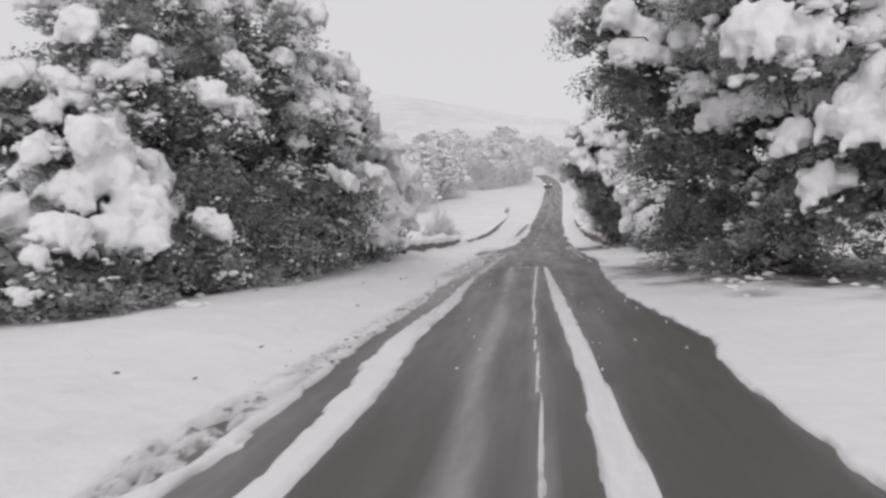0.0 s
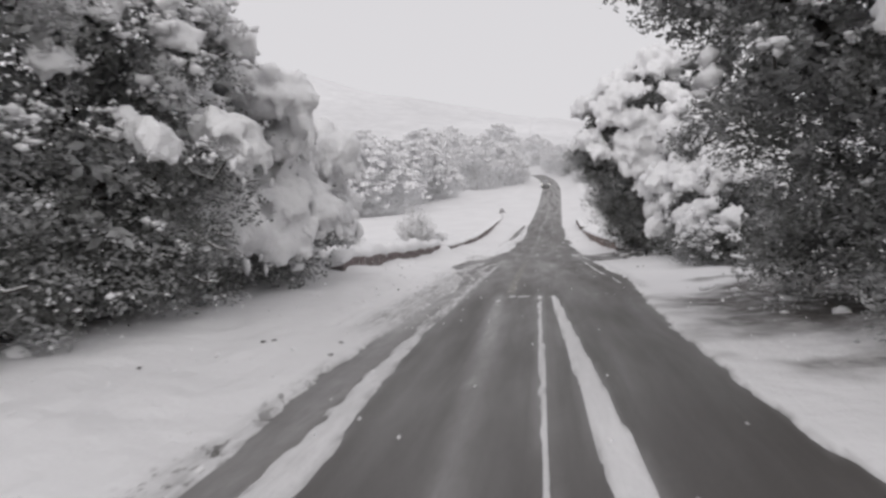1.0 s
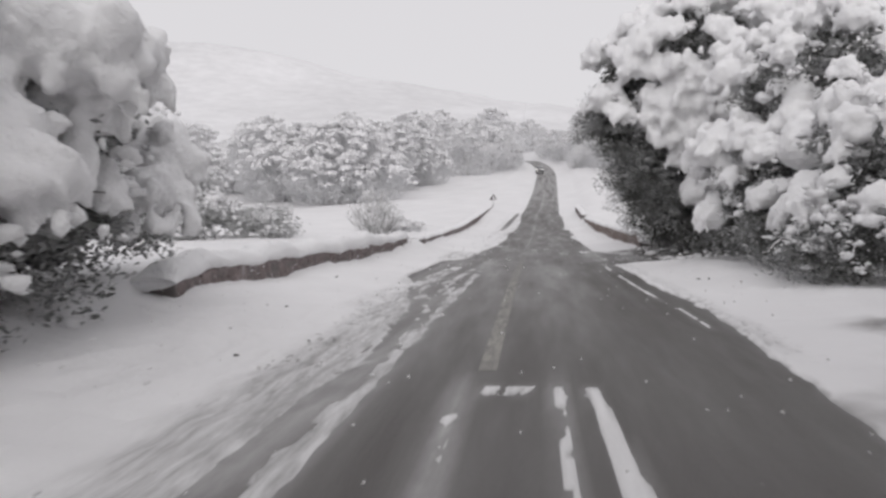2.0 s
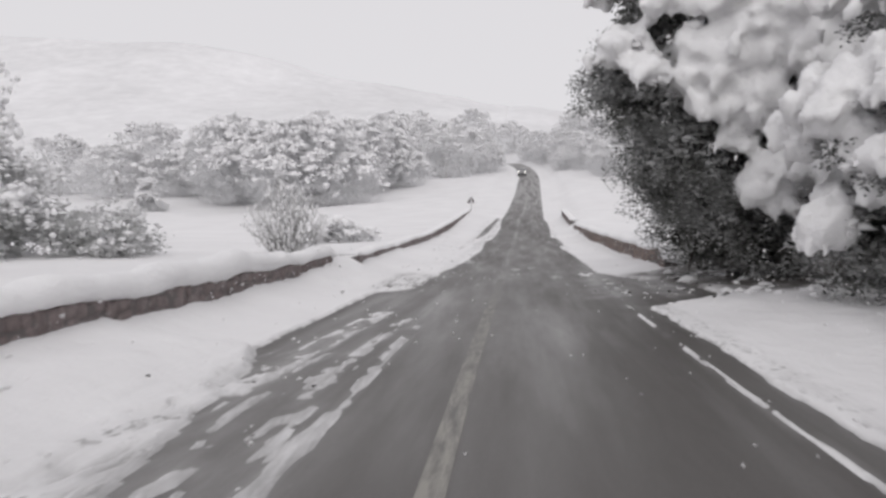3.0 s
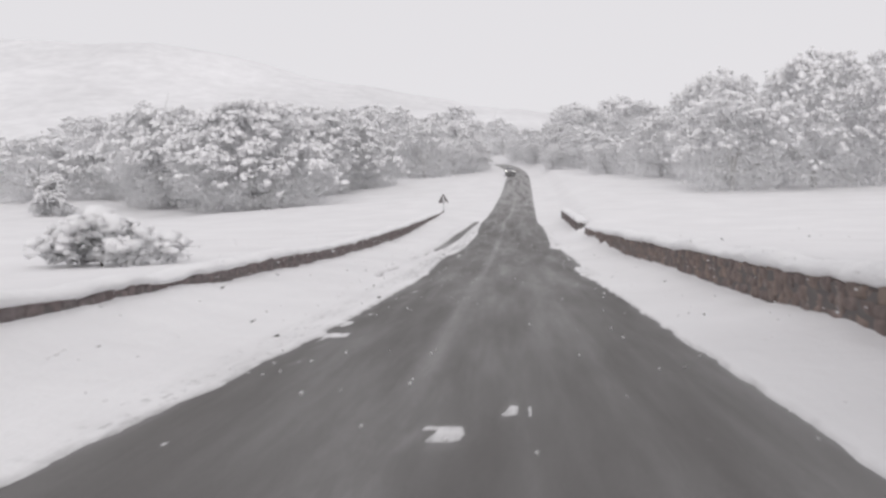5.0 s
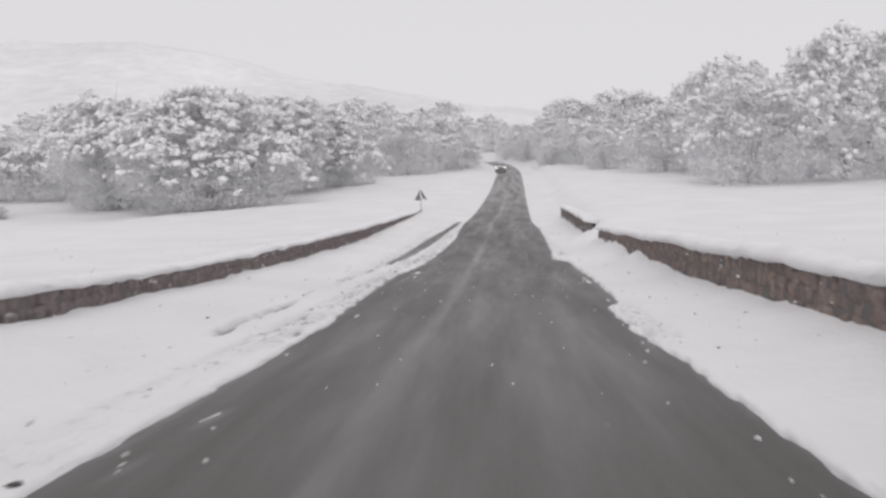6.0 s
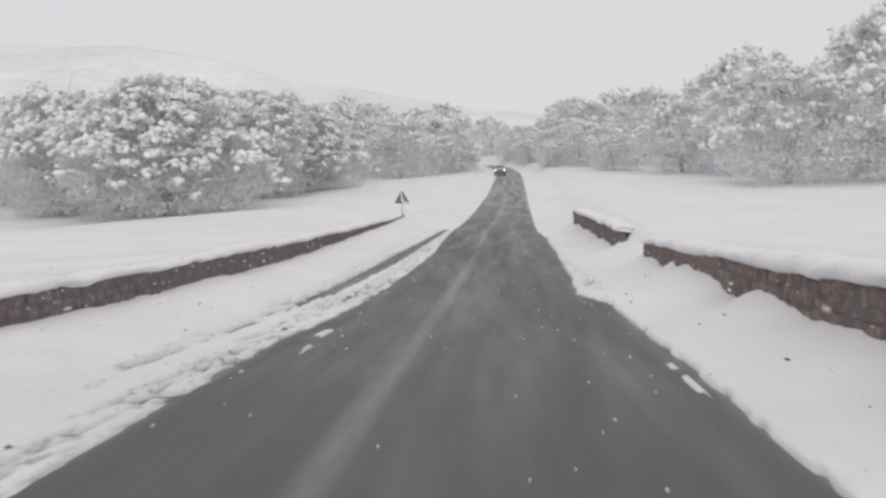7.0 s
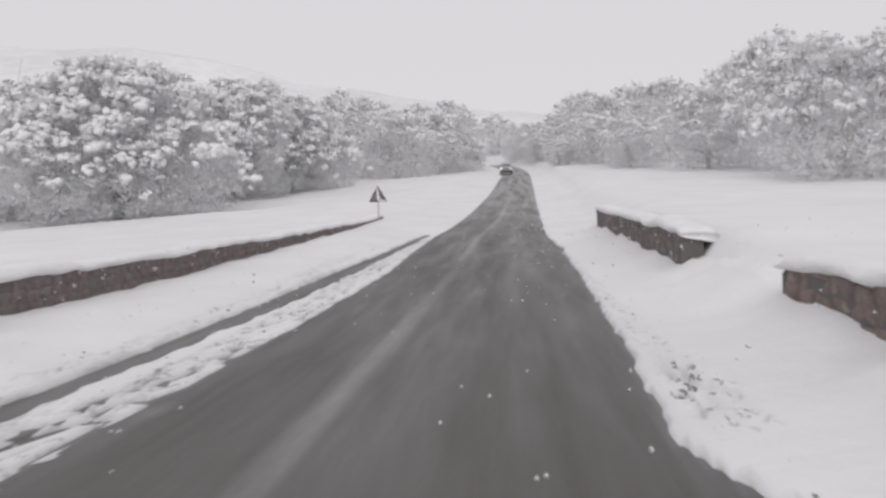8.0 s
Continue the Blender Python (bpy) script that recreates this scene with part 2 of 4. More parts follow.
def snow_caps(centres, size, seed):
    """Small ragged tufts of snow lying on the twigs, each a low mound with an uneven rim."""
    r = np.random.default_rng(seed)
    n = len(centres)
    t = 2 * math.pi * np.arange(5) / 5 + r.uniform(0, 6, (n, 1)) + r.uniform(-0.4, 0.4, (n, 5))
    rim = np.asarray(size)[:, None] * r.uniform(0.45, 1.5, (n, 5))
    tip = r.normal(size=(n, 2)) * 0.45
    x, y = rim * np.cos(t), rim * np.sin(t)
    z = x * tip[:, :1] + y * tip[:, 1:] - np.asarray(size)[:, None] * r.uniform(0, 0.5, (n, 5))
    ring = np.stack([x, y, z], -1)
    peak = (np.asarray(size)[:, None] * np.stack([r.uniform(-0.3, 0.3, n), r.uniform(-0.3, 0.3, n), r.uniform(0.4, 0.9, n)], 1))[:, None]
    v = np.asarray(centres)[:, None] + np.concatenate([ring, peak], 1)
    f = np.array([(k, (k + 1) % 5, 5) for k in range(5)])
    return v.reshape(-1, 3), (f[None] + 6 * np.arange(n)[:, None, None]).reshape(-1, 3)


def tube(points, radii, sides=8):
    pts = [Vector(p) for p in points]
    verts, faces = [], []
    for i, p in enumerate(pts):
        way = (pts[min(i + 1, len(pts) - 1)] - pts[max(i - 1, 0)]).normalized()
        u = way.orthogonal().normalized()
        w = way.cross(u)
        for k in range(sides):
            t = 2 * math.pi * k / sides
            verts.append((p + (u * math.cos(t) + w * math.sin(t)) * radii[i])[:])
    for i in range(len(pts) - 1):
        for k in range(sides):
            a, b = i * sides + k, i * sides + (k + 1) % sides
            faces.append((a, b, b + sides, a + sides))
    return np.array(verts), np.array(faces)


def limb(start, end, r0, r1, seed, sides=7, wander=0.12):
    r = np.random.default_rng(seed)
    s, e = np.array(start, float), np.array(end, float)
    n = 6
    length = np.linalg.norm(e - s)
    pts = [s + (e - s) * i / n + (r.normal(size=3) * wander * length * math.sin(math.pi * i / n) * 0.6) for i in range(n + 1)]
    return tube(pts, [r0 + (r1 - r0) * i / n for i in range(n + 1)], sides)


# ---- the lie of the land ----
ROAD_Y = [-60, 0, 4.4, 8.6, 21.25, 29.6, 34.2, 38.6, 52.3, 61.2, 70, 80, 92, 107, 130, 180, 260]
ROAD_Z = [1.5, 0.13, 0.026, -0.086, -0.43, -0.67, -0.86, -1.04, -1.5, -1.7, -1.87, -1.88, -1.5, -0.98, 0.6, 4.7, 11]
YS = np.arange(-60, 261, 1.0)
ZS = np.interp(YS, ROAD_Y, ROAD_Z)
for _ in range(3):
    ZS = np.convolve(np.pad(ZS, 4, mode="reflect", reflect_type="odd"), np.ones(9) / 9, "valid")


def road_z(y):
    return np.interp(y, YS, ZS)


def shift(y):
    """How far the road swings to the right beyond the dip."""
    return np.interp(y, [-60, 95, 131, 170, 190, 210, 230, 260], [0, 0, 1.2, 2.0, 1.9, 1.2, -0.4, -5.0])


def table(y, rows):
    return np.interp(y, [r[0] for r in rows], [r[1] for r in rows])


def left_line(y):
    return np.interp(y, [15, 43.6, 44.4, 50, 60, 75, 95, 107], [-4.75, -4.85, -4.5, -4.8, -5.05, -5.3, -5.4, -5.3])


def right_line(y):
    return np.interp(y, [44, 60, 80, 92], [3.4, 3.4, 3.5, 3.65])


def left_top(y):
    return np.interp(y, [5, 14, 22, 27, 33, 39, 43.6, 44.6, 47, 56, 64, 70, 76, 82, 87, 91, 105, 107], [0.0, 0.05, 0.25, 0.56, 0.53, 0.53, 0.58, 0.57, 0.5, 0.5, 0.54, 0.6, 0.63, 0.61, 0.54, 0.46, 0.3, 0.28])


def right_top(y):
    return np.interp(y, [5, 20, 40, 44, 45.5, 51, 55, 63, 68, 72, 77, 80, 85, 95], [0.05, 0.1, 0.0, 0.1, 0.57, 0.58, 0.64, 0.66, 0.72, 0.7, 0.64, 0.7, 0.79, 0.78])


# the middle of the road
CENTRE = [(23, -0.74), (33, -0.78), (45, -0.74), (60, -0.64), (74, -0.49), (84, -0.33), (106, -0.1), (240, -0.1)]
# where the snow of the verges ends on the asphalt
LEFT_EDGE = [(-60, -1.12), (5.6, -1.17), (8.5, -1.33), (12.5, -1.33), (14.4, -1.43), (18, -1.54), (32, -1.56), (33, -1.7), (33.4, -3.1), (40.4, -3.05), (41, -2.5), (43, -2.43), (46.5, -2.4), (48, -2.28), (52, -2.1), (56, -2.03), (62, -1.93), (64, -2.02), (67, -2.1), (70, -2.1), (73, -1.85), (78, -1.74), (85, -1.62), (90, -1.7), (130, -1.9), (260, -2.0)]
RIGHT_EDGE = [(-60, 1.5), (5, 1.6), (6.5, 1.58), (7.6, 1.64), (8.5, 1.8), (10, 1.68), (11.6, 1.55), (13.5, 1.42), (18, 1.39), (21, 1.5), (26, 1.76), (29.5, 1.76), (31.3, 1.66), (34, 1.73), (36.6, 1.67), (37.6, 1.72), (38.3, 2.1), (38.9, 2.7), (39.7, 3.3), (42, 3.3), (43.2, 2.75), (44.2, 2.2), (45.4, 1.85), (46, 1.69), (52.4, 1.77), (59, 1.75), (61, 1.6), (63.2, 1.7), (63.7, 1.92), (65, 1.97), (67.3, 2.01), (73, 2.0), (74.2, 1.68), (76, 1.72), (77.7, 1.84), (81.4, 1.96), (90, 2.1), (95, 1.95), (130, 1.6), (260, 1.6)]
# bare wheel tracks pressed into the left verge: y, outer and inner side
RUT = [(-60, -1.7, -1.4), (4.2, -1.71, -1.41), (5.6, -1.77, -1.47), (8.5, -1.87, -1.64), (12.7, -1.9, -1.58), (15, -2.02, -1.64), (19, -2.0, -1.69), (25, -1.92, -1.67), (26, -1.98, -1.66), (28, -2.14, -1.66), (29.4, -2.4, -1.68), (32, -2.75, -1.66), (33.4, -3.1, -1.7), (40, -3.1, -1.7)]
FAR_RUT = [(60, -3.02, -2.92), (68, -3.08, -2.96), (71, -2.97, -2.85), (74, -2.96, -2.6), (76.5, -2.86, -2.5), (80, -2.87, -2.4), (84, -2.8, -2.28), (88, -2.62, -2.22), (92, -2.4, -2.08), (98, -2.2, -1.95)]
# ridges of packed snow left between the wheels
RIDGE = [(-60, 0.33, 0.6), (3.9, 0.33, 0.6), (6.8, 0.32, 0.53), (12.6, 0.16, 0.4), (22.6, -0.02, 0.11)]
THIN_RIDGE = [(-60, 0.025, 0.075), (3.9, 0.025, 0.075), (6.8, -0.025, 0.025), (8.5, -0.075, -0.025), (12.6, -0.16, -0.1), (22.6, -0.25, -0.16)]
SOFT_RIDGE = [(-60, -0.48, -0.3), (4.2, -0.48, -0.3), (6.6, -0.6, -0.44), (12.9, -0.69, -0.5), (19.6, -0.9, -0.78), (22.6, -0.97, -0.85)]
RIGHT_RIDGE = [(24, 1.5, 1.58), (27.3, 1.47, 1.54), (28.3, 1.37, 1.45), (30.5, 1.34, 1.42), (38, 1.3, 1.39)]
# the verge snow flecked by thrown slush: y from, y to, x from, x to, how much
FLECKED = [(-60, 16, -2.12, -1.82, 1.0), (22, 27.5, -2.6, -2.06, 0.7), (27, 34, -2.9, -2.4, 0.6), (41, 45.5, -3.3, -2.35, 1.15), (47, 60, -2.6, -2.2, 0.35), (60, 75, -2.55, -2.05, 0.75), (73, 95, -2.28, -1.75, 0.75), (67, 90, -3.15, -2.9, 0.5), (76, 90, 1.92, 2.12, 0.7), (74.6, 75.9, 1.84, 2.2, 1.6), (60, 63.4, 1.66, 2.0, 0.6), (24, 38, 1.72, 2.0, 0.5)]


def ease(a, lo, hi):
    t = np.clip((a - lo) / (hi - lo), 0, 1)
    return t * t * (3 - 2 * t)


def band(x, lo, hi, soft=0.08):
    return ease(x, lo - soft / 2, lo + soft / 2) * (1 - ease(x, hi - soft / 2, hi + soft / 2))


def lane(u, y, rows, soft=0.04):
    """A band along the road whose sides follow the rows of y, left and right."""
    ys = [r[0] for r in rows]
    lo, hi = np.interp(y, ys, [r[1] for r in rows]), np.interp(y, ys, [r[2] for r in rows])
    return ease(u, lo - soft / 2, lo + soft / 2) * (1 - ease(u, hi - soft / 2, hi + soft / 2))


def flecking(u, y):
    return np.clip(sum(k * band(u, lo, hi, 0.16) * band(y, y0, y1, 1.5) for y0, y1, lo, hi, k in FLECKED), 0, 1.6)


def snow_depth(x, y):
    """Snow on the road and its verges; below nought the asphalt is bare."""
    u = x - shift(y)
    ragged = fbm(u * 2.2, y * 0.5, 5)
    fine = fbm(u * 9 + 40, y * 2.2, 4)
    nibble = fbm(u * 5 + 11, y * 4.5, 4)
    torn = ragged * 0.5 + fine * 0.8
    shred = fbm(u * 15 + 70, y * 1.8, 3)
    comb = fbm(u * 10 + 25, y * 0.85, 5)
    loose = np.interp(y, [20, 30, 40, 42, 50, 60], [0.4, 0.7, 0.6, 1.5, 1.1, 0.7])
    left = table(y, LEFT_EDGE) + (0.06 * ragged + 0.07 * fine + 0.07 * nibble) * loose
    right = table(y, RIGHT_EDGE) + (0.05 * ragged + 0.05 * fine + 0.05 * nibble) * np.interp(y, [35, 37.5, 39.5, 44, 46], [1, 3, 5, 3, 1])
    out = np.maximum(left - u, u - right)
    o = np.maximum(out, 0)
    d = np.clip(out * 0.5, -0.03, 0.025) + 0.02 * (1 - np.exp(-o / 0.25)) + 0.15 * ease(o, 0.7, 2.6)
    d = d + (0.05 * fbm(u * 1.1, y * 0.8, 4) + 0.05 * np.maximum(fbm(u * 2.6 + 17, y * 2.1, 4), 0) + 0.02 * fine) * ease(o, 0.3, 1.4) + 0.01 * fine * np.clip(o * 4, 0, 1)
    # bare wheel tracks, with rags of snow left in them
    wob = 0.05 * fine + 0.05 * nibble
    rut = lane(u + wob, y, RUT, 0.06) * band(y, -70, 40, 2)
    rags = ease(0.35 * torn + 0.8 * comb + 0.3 * shred + 0.5 * nibble, 0.14, 0.3) * np.interp(y, [10, 22, 26, 33, 34], [0.5, 0.6, 0.9, 0.8, 0.0])
    rut = rut * (1 - rags)
    far_rut = lane(u + wob, y, FAR_RUT, 0.06) * band(y, 61, 97, 1)
    far_rut = far_rut * ease(torn + 0.5 * shred + np.interp(y, [60, 61.5, 63.3, 64, 67, 70, 73, 76], [-0.2, 0.5, 0.5, -0.4, -0.3, 0.0, 0.1, 0.8]), -0.2, 0.05)
    rut = np.clip(np.maximum(rut, far_rut) * 1.7, 0, 1)
    d = d * (1 - rut) - 0.03 * rut
    # flecks of slush
    flecks = fbm(u * 15 + 9, y * 4.8, 3) + 0.3 * ragged
    churn = flecking(u, y)
    churn = np.clip(churn, 0, 1) * ease(flecks, 0.26 - 0.12 * churn, 0.34 - 0.12 * churn)
    d = d * (1 - churn) - 0.02 * churn

    # ridges and smears of packed snow on the asphalt
    def streak(lo, hi, y0, y1, cover, soft=0.06, slant=0.0):
        return band(u - slant * (y - y0) + 0.03 * fine, lo, hi, soft) * band(y, y0, y1, 0.4) * ease(0.45 * torn + 0.55 * comb + 0.4 * shred + 0.55 * nibble, cover - 0.1, cover + 0.1)

    def ridge(rows, y0, y1, cover):
        return lane(u + 0.015 * fine + 0.008 * nibble, y, rows) * band(y, y0, y1, 0.5) * ease(torn + 0.55 * shred, cover - 0.14, cover + 0.14)

    lay = ridge(RIDGE, -70, 22.8, -0.85)
    lay = np.maximum(lay, ridge(THIN_RIDGE, -70, 22.8, -0.34))
    lay = np.maximum(lay, ridge(SOFT_RIDGE, 14, 22.8, 0.3))
    lay = np.maximum(lay, streak(-0.93, 0.1, 22.4, 22.8, 0.0))
    lay = np.maximum(lay, ridge(RIGHT_RIDGE, 25.5, 38, -0.06))
    # torn streaks that run in from the verge below the first wall
    lay = np.maximum(lay, streak(-2.78, -2.42, 31, 37.0, 0.0, 0.1, 0.045))
    lay = np.maximum(lay, streak(-2.1, -1.9, 30, 36.2, 0.06, 0.1, 0.02))
    lay = np.maximum(lay, streak(-1.72, -1.56, 24, 35.4, -0.02))
    lay = np.maximum(lay, streak(-2.5, -2.1, 40.5, 47, 0.3, 0.2))
    lay = np.maximum(lay, streak(-2.2, -1.75, 46, 56, 0.42, 0.2))
    lay = np.maximum(lay, streak(-1.85, -1.6, 56, 76, 0.36, 0.15))
    lay = np.maximum(lay, streak(-0.6, -0.25, 47.3, 47.75, -0.25))
    lay = np.maximum(lay, streak(-0.3, 0.15, 47.9, 48.3, 0.0))
    lay = np.maximum(lay, streak(-0.5, 0.0, 45.4, 45.8, 0.1))
    lay = np.maximum(lay, streak(0.36, 0.72, 44.3, 44.7, -0.2))
    lay = np.maximum(lay, streak(0.95, 1.55, 44.9, 45.6, 0.2))
    lay = np.maximum(lay, streak(1.74, 1.83, 63.6, 71, 0.1, 0.05, 0.02))
    lay = np.maximum(lay, streak(1.4, 3.2, 38.4, 41.5, 0.46, 0.2))
    lay = np.maximum(lay, band(u, 1.2, 3.0, 0.5) * band(y, 40.8, 44, 1.2) * ease(fbm(u * 5 + 5, y * 6.0, 4) + 0.4 * nibble, 0.36, 0.5))
    drift = np.interp(y, [18, 25, 27, 28.5, 30, 34, 43, 45, 47, 58, 65, 77, 80, 104], [0, 0.02, 0.26, 0.18, 0.12, 0.23, 0.3, 0.33, 0.26, 0.18, 0.09, 0.09, 0.02, 0]) * np.exp(-np.abs(u - left_line(y)) / 0.5) + np.interp(y, [40, 46, 55, 63, 67, 70, 73, 76, 78, 80, 83, 94, 97], [0, 0.13, 0.11, 0.2, 0.24, 0.32, 0.38, 0.38, 0.36, 0.42, 0.3, 0.26, 0]) * np.exp(-np.abs(u - right_line(y)) / 0.6)
    d = d + drift * (1 + 0.55 * fbm(y * 0.9, u * 0.3 + 3, 3)) * (out > 0)
    return np.maximum(d, -0.03 + 0.045 * lay * ((out < 0.02) | (rut > 0.5)))


def slush_haze_film(x, y):
    """Grey slush smeared thin over the asphalt, and the far road paled for haze."""
    u = x - shift(y)
    n = 0.5 + 0.9 * fbm(u * 3.0, y * 0.15, 4)
    w = 1.2 * lane(u, y, SOFT_RIDGE, 0.2) * band(y, -70, 23, 1) + 0.65 * lane(u, y, THIN_RIDGE, 0.2) * band(y, -70, 23, 2) + 0.55 * lane(u, y, RUT, 0.12) * band(y, -70, 26, 4)
    w = w + 0.55 * band(u, -2.9, -1.4, 0.3) * band(y, 18, 41, 3) + 0.75 * band(u, 0.05, 0.3, 0.25) * band(y, 34, 46, 4) + 0.35 * band(u, -1.3, -0.45, 0.5) * band(y, 32, 50, 6)
    w = w + 0.35 * band(u, 0.5, 3.0, 0.6) * band(y, 39, 47, 3) + 0.7 * band(u, 0.9, 3.4, 0.6) * band(y, 37.5, 44, 2) * ease(fbm(u * 3 + 8, y * 3.4, 4), 0.0, 0.3)
    w = w + 0.55 * band(u - table(y, CENTRE), -0.1, 0.1, 0.12) * ease(y, 38, 44)
    # distance haze painted on: the road turns paler beyond the dip
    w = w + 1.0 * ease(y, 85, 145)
    d = snow_depth(x, y)
    return np.clip(w * n * 1.3, 0, 0.8) * 0.9 + 0.3 * ease(d, -0.02, 0.0)


def field(x, y):
    """The land behind the walls and under the trees."""
    u = x - shift(y)
    far = np.clip((np.abs(u) - 9) / 25.0, 0, 1)
    rise = right_top(y) + (np.interp(y, [5, 30, 65, 95], [0.05, 0.25, 0.65, 0.78]) - right_top(y)) * ease(u, 6.5, 13)
    z = np.where(u < 0, left_top(y) + 0.1, rise + 0.1) + 0.3 * fbm(x * 0.12, y * 0.12, 4) * np.clip((np.abs(u) - 5) / 4, 0, 1)
    z = z + far * np.where(x < 0, np.interp(y, [0, 60, 120, 160], [0.4, 0.2, -0.9, -0.5]), np.interp(y, [0, 60, 120, 160], [0.3, 0.1, 0.0, 0.0]))
    ridge = np.clip((y - 230) / 260, 0, 1) ** 1.3
    height = np.interp(x, [-600, -380, -290, -200, -120, -40, 40, 110, 200, 400, 700], [84, 80, 74, 66, 46, 30, 16, 10, 12, 20, 30])
    return z + np.clip((y - 255) / 100, 0, 3) * 8 + ridge * (height + 6 * fbm(x * 0.02, y * 0.02, 4))


def ground_z(x, y):
    x, y = np.asarray(x, float), np.asarray(y, float)
    u = x - shift(y)
    wide_l = np.interp(y, [14, 20, 104, 112], [1.5, 0.45, 0.45, 2.0])
    wide_r = np.interp(y, [40, 46, 91, 95], [2.5, 0.45, 0.45, 2.0])
    b = np.maximum(ease((left_line(y) - 0.05 - u) / wide_l, 0, 1), ease((u - right_line(y) - 0.05) / wide_r, 0, 1))
    b = np.maximum(b, ease(y, 235, 260))
    return road_z(np.minimum(y, 255)) + (1 - b) * snow_depth(x, y) + b * field(x, y)


def gz(x, y):
    return float(ground_z(x, y))


def grid_faces(nx, ny):
    i = np.arange(nx * ny).reshape(ny, nx)
    return np.stack([i[:-1, :-1], i[:-1, 1:], i[1:, 1:], i[1:, :-1]], -1).reshape(-1, 4)


def add_value(me, name, values):
    a = me.attributes.new(name, "FLOAT", "POINT")
    a.data.foreach_set("value", np.asarray(values, np.float32).ravel())


def build_ground():
    xs = np.concatenate([-np.geomspace(900, 12, 44), np.arange(-11.5, -4.0, 0.25), np.arange(-4.0, -3.2, 0.1), np.arange(-3.2, 2.3, 0.042), np.arange(2.3, 3.7, 0.1), np.arange(3.85, 12, 0.25), np.geomspace(12.5, 900, 44)])
    ys = np.concatenate([np.arange(-60, -4, 4.0), np.arange(-4, 3, 0.5), np.arange(3, 48, 0.12), np.arange(48, 100, 0.18), np.arange(100, 112, 0.3), np.arange(112, 190, 0.8), np.arange(190, 260, 1.2), np.arange(260, 900, 25.0)])
    gx, gy = np.meshgrid(xs, ys)
    z = ground_z(gx, gy)
    me = mesh_data("ground", np.stack([gx, gy, z], -1).reshape(-1, 3), grid_faces(len(xs), len(ys)), SNOW)
    thin = 1 - ease(snow_depth(gx, gy), 0.0, 0.021)
    u = gx - shift(gy)
    trodden = np.clip(np.interp(gy, [50, 65], [0.4, 0.15]) * flecking(u, gy) * (0.7 + 1.8 * fbm(u * 6, gy * 1.2, 4)), 0, 1)
    add_value(me, "fleck", flecking(u, gy))
    trodden = np.maximum(trodden, 0.75 * band(u, -2.5, -1.45, 0.3) * band(gy, 18, 36, 3) + 0.35 * band(u, -1.75, -1.1, 0.2) * band(gy, 9, 20, 3))
    add_value(me, "slush", np.maximum(0.9 * thin, trodden) * (np.abs(u) < 3.9))
    # bare leaf litter where the crowns keep the snow off
    litter = 0 * gx
    for cx, cy, rx, ry in ((-7.4, 17, 2.4, 10), (6.8, 19.0, 5.4, 8.4), (5.2, 42.8, 3.3, 3.8)):
        litter = np.maximum(litter, 1 - ease(np.hypot((gx - cx) / rx, (gy - cy) / ry) + 0.35 * fbm(gx * 0.9, gy * 0.9, 4), 0.65, 1.05))
    add_value(me, "litter", litter)
    me.materials.append(SLOPE)
    mid = (gy[:-1, :-1] > 225).ravel()
    me.polygons.foreach_set("material_index", mid.astype(np.int32))
    tagged(new("ground", me), "deep fresh snow over the verges and fields beside the road", "snowy ground", kind="structure")


def strip(lo, hi, cols, ys, lift, name, material, film=False, bend=None):
    rows = np.linspace(lo, hi, cols)
    gx = rows[None, :] + shift(ys)[:, None]
    if bend:
        gx = gx + table(ys, bend)[:, None]
    gy = np.repeat(ys[:, None], len(rows), 1)
    z = road_z(gy) + lift
    me = mesh_data(name, np.stack([gx, gy, z], -1).reshape(-1, 3), grid_faces(cols, len(ys)), material)
    if film:
        smear = 0.85 * ease(gy, 34, 42) if name == "road_marking" else 0.0
        add_value(me, "film", np.maximum(slush_haze_film(gx, gy), smear))
    return new(name, me)


build_ground()
road_rows = np.concatenate([np.arange(-58, -4, 2.0), np.arange(-4, 115, 0.35), np.arange(115, 245, 2.0)])
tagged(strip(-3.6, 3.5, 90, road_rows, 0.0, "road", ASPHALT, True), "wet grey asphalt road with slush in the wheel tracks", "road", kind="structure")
tagged(strip(-0.075, 0.075, 3, road_rows[(road_rows > 23.2) & (road_rows < 44)], 0.003, "road_marking", MARKING, True, CENTRE), "worn pale yellow centre line painted on the asphalt", "road marking", kind="structure")


# ---- trees ----
LUMPS = bpy.data.textures.new("snow_lumps", "CLOUDS")
LUMPS.noise_scale, LUMPS.noise_depth = 0.08, 3


def crown_points(lumps, count, r, inner, outer=1.0):
    """Places for clumps of leaves in a shell of the crown's lumps, with the way outwards."""
    L = np.array(lumps)
    area = L[:, 3] * L[:, 4] + L[:, 4] * L[:, 5] + L[:, 3] * L[:, 5]
    pick = r.choice(len(L), count * 2, p=area / area.sum())
    d = r.normal(size=(count * 2, 3))
    d /= np.linalg.norm(d, axis=1, keepdims=True)
    p = L[pick, :3] + d * r.uniform(inner, outer, (count * 2, 1)) * L[pick, 3:]
    keep = np.ones(len(p), bool)
    for k, l in enumerate(L):
        q = np.linalg.norm((p - l[:3]) / l[3:], axis=1)
        keep &= (q > 0.62 * outer) | (pick == k)
    return p[keep][:count], d[keep][:count]


def scatter(c, n, radius, r, flat=0.75):
    s = r.normal(size=(len(c), n, 3))
    s /= np.linalg.norm(s, axis=2, keepdims=True)
    s *= r.uniform(0.1, 1.0, (len(c), n, 1)) ** 0.45
    size = r.uniform(0.6, 1.25, (len(c), 1, 1)) * radius
    return (c[:, None] + s * size * np.array([1, 1, flat])).reshape(-1, 3)


